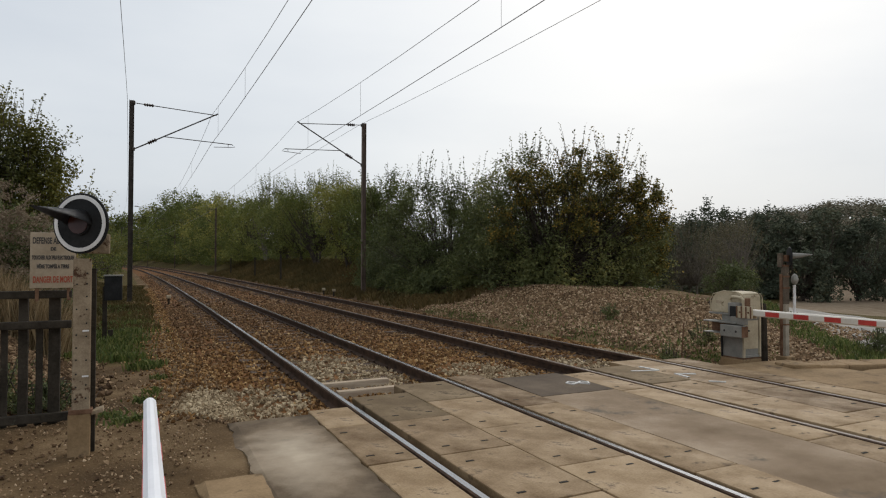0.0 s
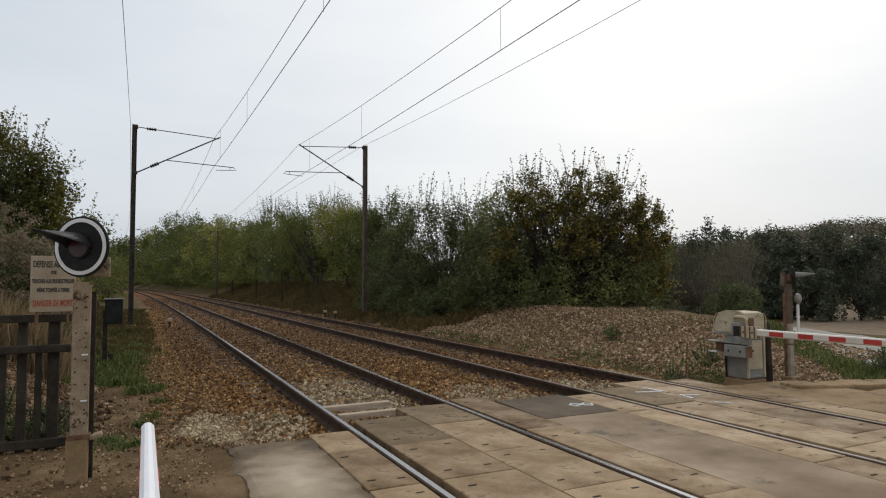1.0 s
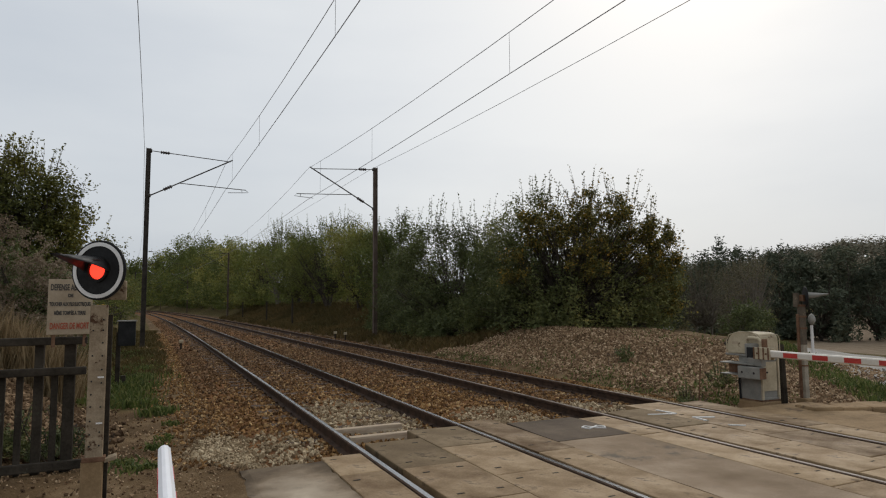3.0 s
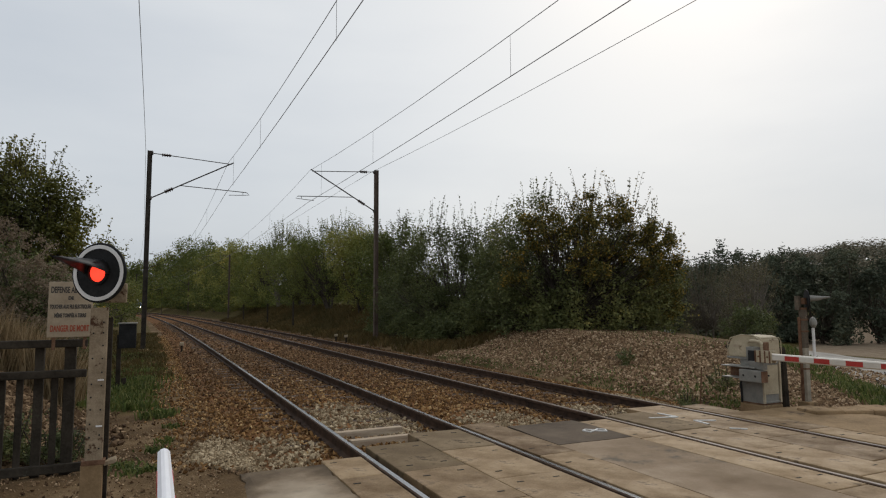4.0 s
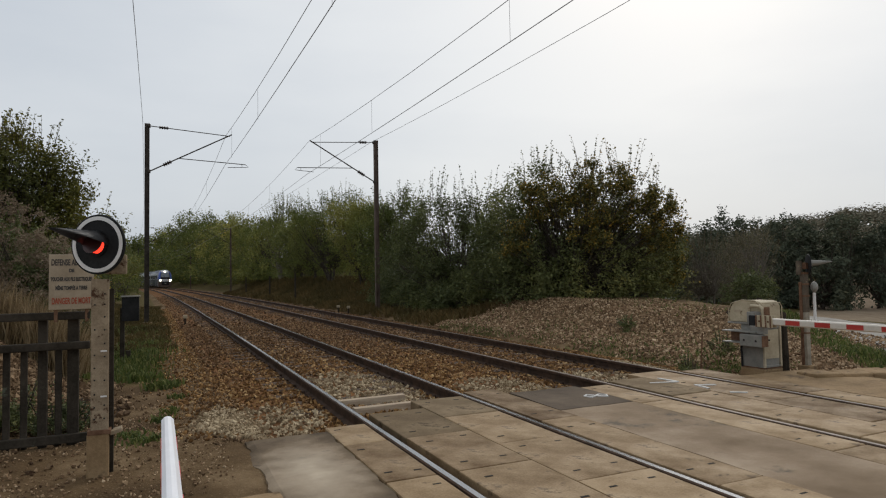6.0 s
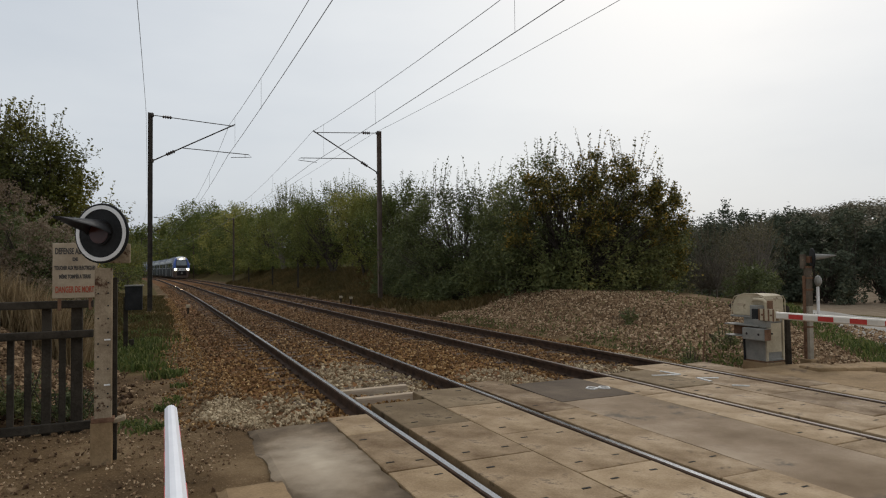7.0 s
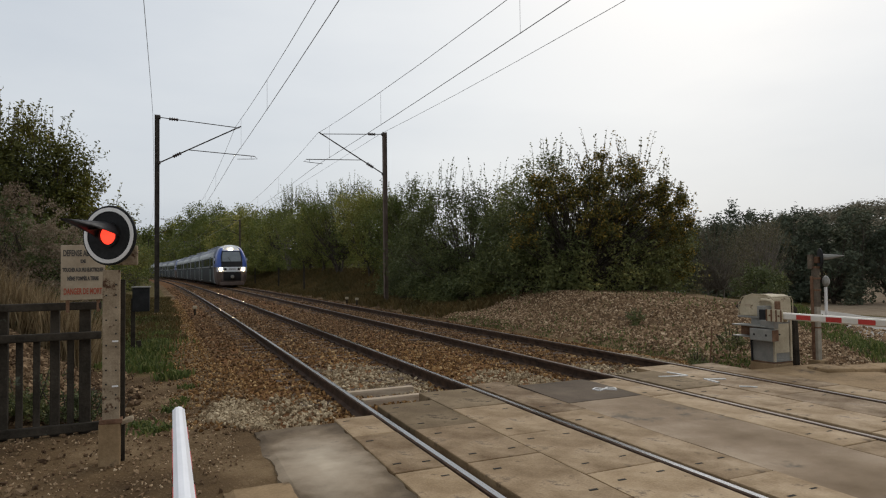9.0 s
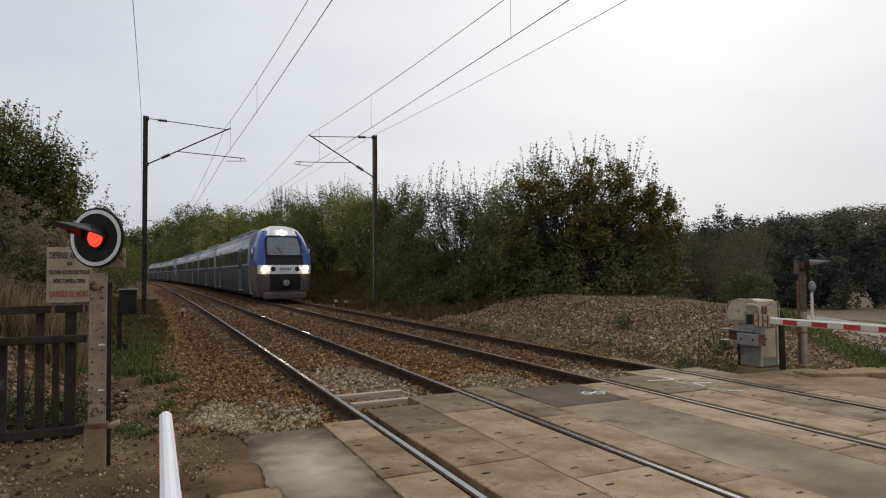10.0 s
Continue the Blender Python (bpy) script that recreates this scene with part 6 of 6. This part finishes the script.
def shell(length, y0, y1):
    """The body between y0 and y1: sills, side walls and rounded roof."""
    bm = bmesh.new()
    prof = [(-w, z) for z, w in SIDE] + [(w, z) for z, w in reversed(SIDE)]
    n = len(prof)
    rings = [[bm.verts.new((x, y, z)) for x, z in prof] for y in (y0, (y0 + y1) / 2, y1)]
    for a, b in zip(rings, rings[1:]):
        for j in range(n):
            f = bm.faces.new((a[j], b[j], b[(j + 1) % n], a[(j + 1) % n]))
            zc = f.calc_center_median().z
            f.material_index = 1 if zc > 3.42 else (2 if zc < 1.9 else 0)
            f.smooth = zc > 3.1
    bm.faces.new(rings[0])
    bm.faces.new(rings[-1][::-1])
    bmesh.ops.recalc_face_normals(bm, faces=bm.faces[:])
    return bm


def nose(y0):
    """The cab: plan outlines stacked in height, raked back towards the roof. y0: the foremost point; the cab runs to y0 + 2.8."""
    rows = [(0.24, 1.20, 0.30), (0.60, 1.33, 0.04), (1.05, 1.40, 0.0), (1.46, 1.43, 0.0), (1.50, 1.43, 0.0), (1.92, 1.43, 0.02), (1.98, 1.44, 0.05), (2.42, 1.42, 0.20), (2.90, 1.35, 0.46), (3.44, 1.17, 0.84), (3.52, 1.13, 0.91), (3.78, 0.98, 1.18), (3.96, 0.74, 1.50), (4.08, 0.42, 1.90), (4.12, 0.12, 2.3)]
    bm = bmesh.new()
    rings = []
    for z, w, back in rows:
        r = 0.42 * w / 1.43
        right = [(w, 2.8), (w, max(1.5, back + r + 0.2)), (w, back + r + 0.02)]
        arc = [(w - r + r * math.cos(q), back + r - r * math.sin(q) * 0.85) for q in (radians(30), radians(60), radians(90))]
        front = [(min(0.98, w * 0.72), back + 0.05 * w), (min(0.80, w * 0.6), back + 0.03), (0.0, back - 0.03)]
        half = right + arc + front
        pts = [(x, y) for x, y in half] + [(-x, y) for x, y in reversed(half[:-1])]
        rings.append([bm.verts.new((x, y0 + y, z)) for x, y in pts])
    n = len(rings[0])
    for (z0, *_), (z1, *_), a, b in zip(rows, rows[1:], rings, rings[1:]):
        zc = (z0 + z1) / 2
        for j in range(n - 1):
            f = bm.faces.new((a[j], a[j + 1], b[j + 1], b[j]))
            c = f.calc_center_median()
            ax, dy = abs(c.x), c.y - y0
            frontal = 6 <= j <= n - 8
            deep = 7 <= j <= n - 9
            if zc < 0.6:
                k = 3
            elif zc < 1.48:
                k = 4 if deep else 3
            elif zc < 1.95:
                k = 2 if 3 <= j <= n - 5 else 3
            elif zc < 2.42 and frontal:
                k = 4
            elif zc < 3.48 and frontal:
                k = 5
            elif zc > 3.48 and (frontal or zc > 3.80):
                k = 2
            else:
                k = 1
            f.material_index = k
            f.smooth = True
    bm.faces.new(rings[-1])
    bmesh.ops.recalc_face_normals(bm, faces=bm.faces[:])
    return bm


def quad_panel(x, y0, y1, z0, z1, thick=0.006, bevel=0.03):
    """A thin panel on a side wall, its corners cut round."""
    bm = bmesh.new()
    sg = 1 if x > 0 else -1
    c = min(bevel, (z1 - z0) / 3, (y1 - y0) / 3)
    out = [(y0 + c, z0), (y1 - c, z0), (y1, z0 + c), (y1, z1 - c), (y1 - c, z1), (y0 + c, z1), (y0, z1 - c), (y0, z0 + c)]
    a = [bm.verts.new((x, y, z)) for y, z in out]
    b = [bm.verts.new((x + sg * thick, y, z)) for y, z in out]
    bm.faces.new(b if sg < 0 else b[::-1])
    for j in range(8):
        bm.faces.new((a[j], a[(j + 1) % 8], b[(j + 1) % 8], b[j]))
    bmesh.ops.recalc_face_normals(bm, faces=bm.faces[:])
    return bm


def bogie(car, y):
    b = part("bogie", box(2.1, 2.9, 0.36, 0, y, 0.36, 0.05), T["black"], car)
    for dy in (-0.95, 0.95):
        for x in (-0.7535, 0.7535):
            part("wheel", lathe([(0.42, -0.065), (0.45, -0.06), (0.425, -0.03), (0.42, 0.06), (0.30, 0.065)], 22, Matrix.Translation((x, y + dy, 0.425)) @ Matrix.Rotation(radians(90 if x < 0 else -90), 4, "Y")), M["rail_side"], b)


def train_car(length, cab):
    """One coach. Its front end is at -y; with cab, a driver's cab there."""
    h = length / 2
    car = thing("train_car", "silver and blue regional train coach with a driver's cab" if cab else "silver regional train coach with dark windows", "train", group="train coaches")
    y0 = -h + (2.8 if cab else 0.25)
    part("body", shell(length, y0, h - 0.25), [T["silver"], T["roof"], T["slate"]], car)
    part("gangway", box(2.3, 0.5, 2.9, 0, h - 0.05, 0.75, 0.05), T["black"], car)
    bogie(car, -h + (4.2 if cab else 0.2))
    if cab:
        bogie(car, h - 0.1)
    part("underframe", box(2.3, (length - 9) if cab else (length - 4.5), 0.55, 0, 0.6 if cab else 0, 0.22, 0.06), T["black"], car)
    n = int((length - 5) // 2.05)
    doors = (-h + 6.0, h - 4.0) if cab else (-0.8,)
    for sx in (-1, 1):
        x = sx * (HALF_W - 0.004)
        part("window_band", quad_panel(x, y0 + 0.3, h - 0.6, 2.02, 2.88, 0.004), T["slate"], car, "dark band along the windows")
        y = y0 + 0.9
        while y + 1.5 < h - 0.5:
            if all(abs(y + 0.75 - d) > 1.5 for d in doors):
                part("window", quad_panel(x, y, y + 1.5, 2.10, 2.80, 0.010, 0.08), T["glass"], car)
            y += 1.85
        for d in doors:
            for q in (-0.66, 0.02):
                dr = part("door", quad_panel(x, d + q, d + q + 0.64, 0.62, 3.0, 0.016, 0.05), T["teal"], car, "dark teal sliding door leaf")
                part("step", box(0.10, 0.60, 0.05, sx * 1.43, d + q + 0.32, 0.52, 0.01), T["white"], car, "pale door step")
                part("pane", quad_panel(x + sx * 0.016, d + q + 0.12, d + q + 0.52, 1.75, 2.75, 0.004, 0.06), T["glass"], dr)
    for y in (-h * 0.35, h * 0.05, h * 0.45):
        part("roof_unit", box(1.7, 2.6, 0.16, 0, y, 3.94, 0.05), T["roof"], car, "grey roof equipment box")
    if cab:
        nz = part("cab", nose(-h), [T["silver"], T["blue"], T["white"], T["dirt"], T["black"], T["screen"]], car, "blue driver's cab with white brow and light band")
        f = -h
        part("windscreen_frame", quad_frame(f), T["black"], nz)
        part("wiper", tube([(0.05, f + 0.10, 2.18), (-0.12, f + 0.22, 2.50), (-0.35, f + 0.40, 2.86)], 0.018, 5), T["black"], nz)
        for x in (-1.03, 1.03):
            part("headlamp", lathe([(0.125, 0), (0.125, 0.03), (0.085, 0.06)], 20, Matrix.Translation((x, f + 0.075, 1.72)) @ Matrix.Rotation(radians(90), 4, "X")), T["lamp"], nz, "lit headlamp")
            part("tail_lamp", lathe([(0.125, 0), (0.125, 0.03), (0.09, 0.04)], 20, Matrix.Translation((x * 0.60, f + 0.03, 1.71)) @ Matrix.Rotation(radians(90), 4, "X")), T["black"], nz, "unlit round tail lamp")
        part("top_lamp", lathe([(0.11, 0), (0.11, 0.04), (0.075, 0.06)], 20, Matrix.Translation((0, f + 1.00, 3.66)) @ Matrix.Rotation(radians(65), 4, "X")), T["lamp"], nz, "lit top lamp")
        for k in range(6):
            part("number_bar", box(0.055, 0.006, 0.11, -0.26 + k * 0.105, f - 0.035, 1.66), T["black"], nz)
        part("coupler", box(0.34, 0.42, 0.34, 0, f - 0.06, 0.82, 0.06), T["slate"], nz)
        part("coupler_head", lathe([(0.10, 0), (0.16, 0.06), (0.16, 0.14), (0.05, 0.18)], 16, Matrix.Translation((0, f - 0.22, 0.99)) @ Matrix.Rotation(radians(90), 4, "X")), M["machine_grey"], nz)
        part("obstacle_plough", box(2.2, 0.30, 0.34, 0, f + 0.12, 0.16, 0.08), T["dirt"], nz, "pale dirty plough under the cab")
        for sx in (-1, 1):
            part("side_window", quad_panel(sx * 1.425, f + 1.35, f + 2.15, 2.25, 2.95, 0.02, 0.12), T["glass"], nz)
            part("mirror", box(0.10, 0.16, 0.26, sx * 1.50, f + 1.15, 2.55, 0.03), T["white"], nz)
    return car


def quad_frame(f):
    """A dark seal round the windscreen, following its rake."""
    bm = bmesh.new()
    for x in (-0.90, 0.90):
        tube([(x, f + 0.22, 2.42), (x, f + 0.48, 2.90), (x * 0.90, f + 0.86, 3.44)], 0.035, 6, bm)
    for z, y, w in ((2.42, 0.17, 0.90), (3.44, 0.82, 0.81)):
        tube([(-w, f + y + 0.04, z), (0, f + y, z), (w, f + y + 0.04, z)], 0.035, 6, bm)
    return bm


END, MID = 21.0, 15.4
cab_car = train_car(END, True)
mid_car = train_car(MID, False)
CARS = []  # (coach, centre's distance behind the train's front, turned round)
back = 0.0
for unit in range(2):
    for kind, ln, rev in (("cab", END, False), ("mid", MID, False), ("mid", MID, False), ("cab", END, True)):
        src = cab_car if kind == "cab" else mid_car
        first = not any(c[0] is src for c in CARS)
        ob = src if first else copy_thing(src, Matrix())
        CARS.append((ob, back + ln / 2, rev))
        back += ln
    back += 0.6


def motions():
    """The train comes round the bend at about 110 km/h."""
    times = [k * 0.5 for k in range(21)]
    for ob, behind, rev in CARS:
        rows = []
        for t in times:
            s = 33.4 + 29.96 * (10 - t) + 0.22 * (10 - t) ** 2 + behind
            rows.append((t, Matrix.Translation(on_line(s, LINE_2)) @ Matrix.Rotation(heading(s) + (math.pi if rev else 0), 4, "Z")))
        walk(ob, rows)
    # the lamp flashes about seventy times a minute: an added flap bares the glowing lens, swinging up against the visor
    # and down again
    shut, wide = SHUTTER_HINGE, SHUTTER_HINGE @ Matrix.Rotation(radians(-86), 4, "Y")
    rows = [(0.0, shut)]
    for k in range(12):
        on = 0.25 + 0.872 * k
        rows += [(on - 0.06, shut), (on + 0.05, wide)]
        if on + 0.60 < 10:
            rows += [(on + 0.45, wide), (on + 0.55, shut)]
    rows.append((10.0, wide))
    walk(shutter, rows)


motions()
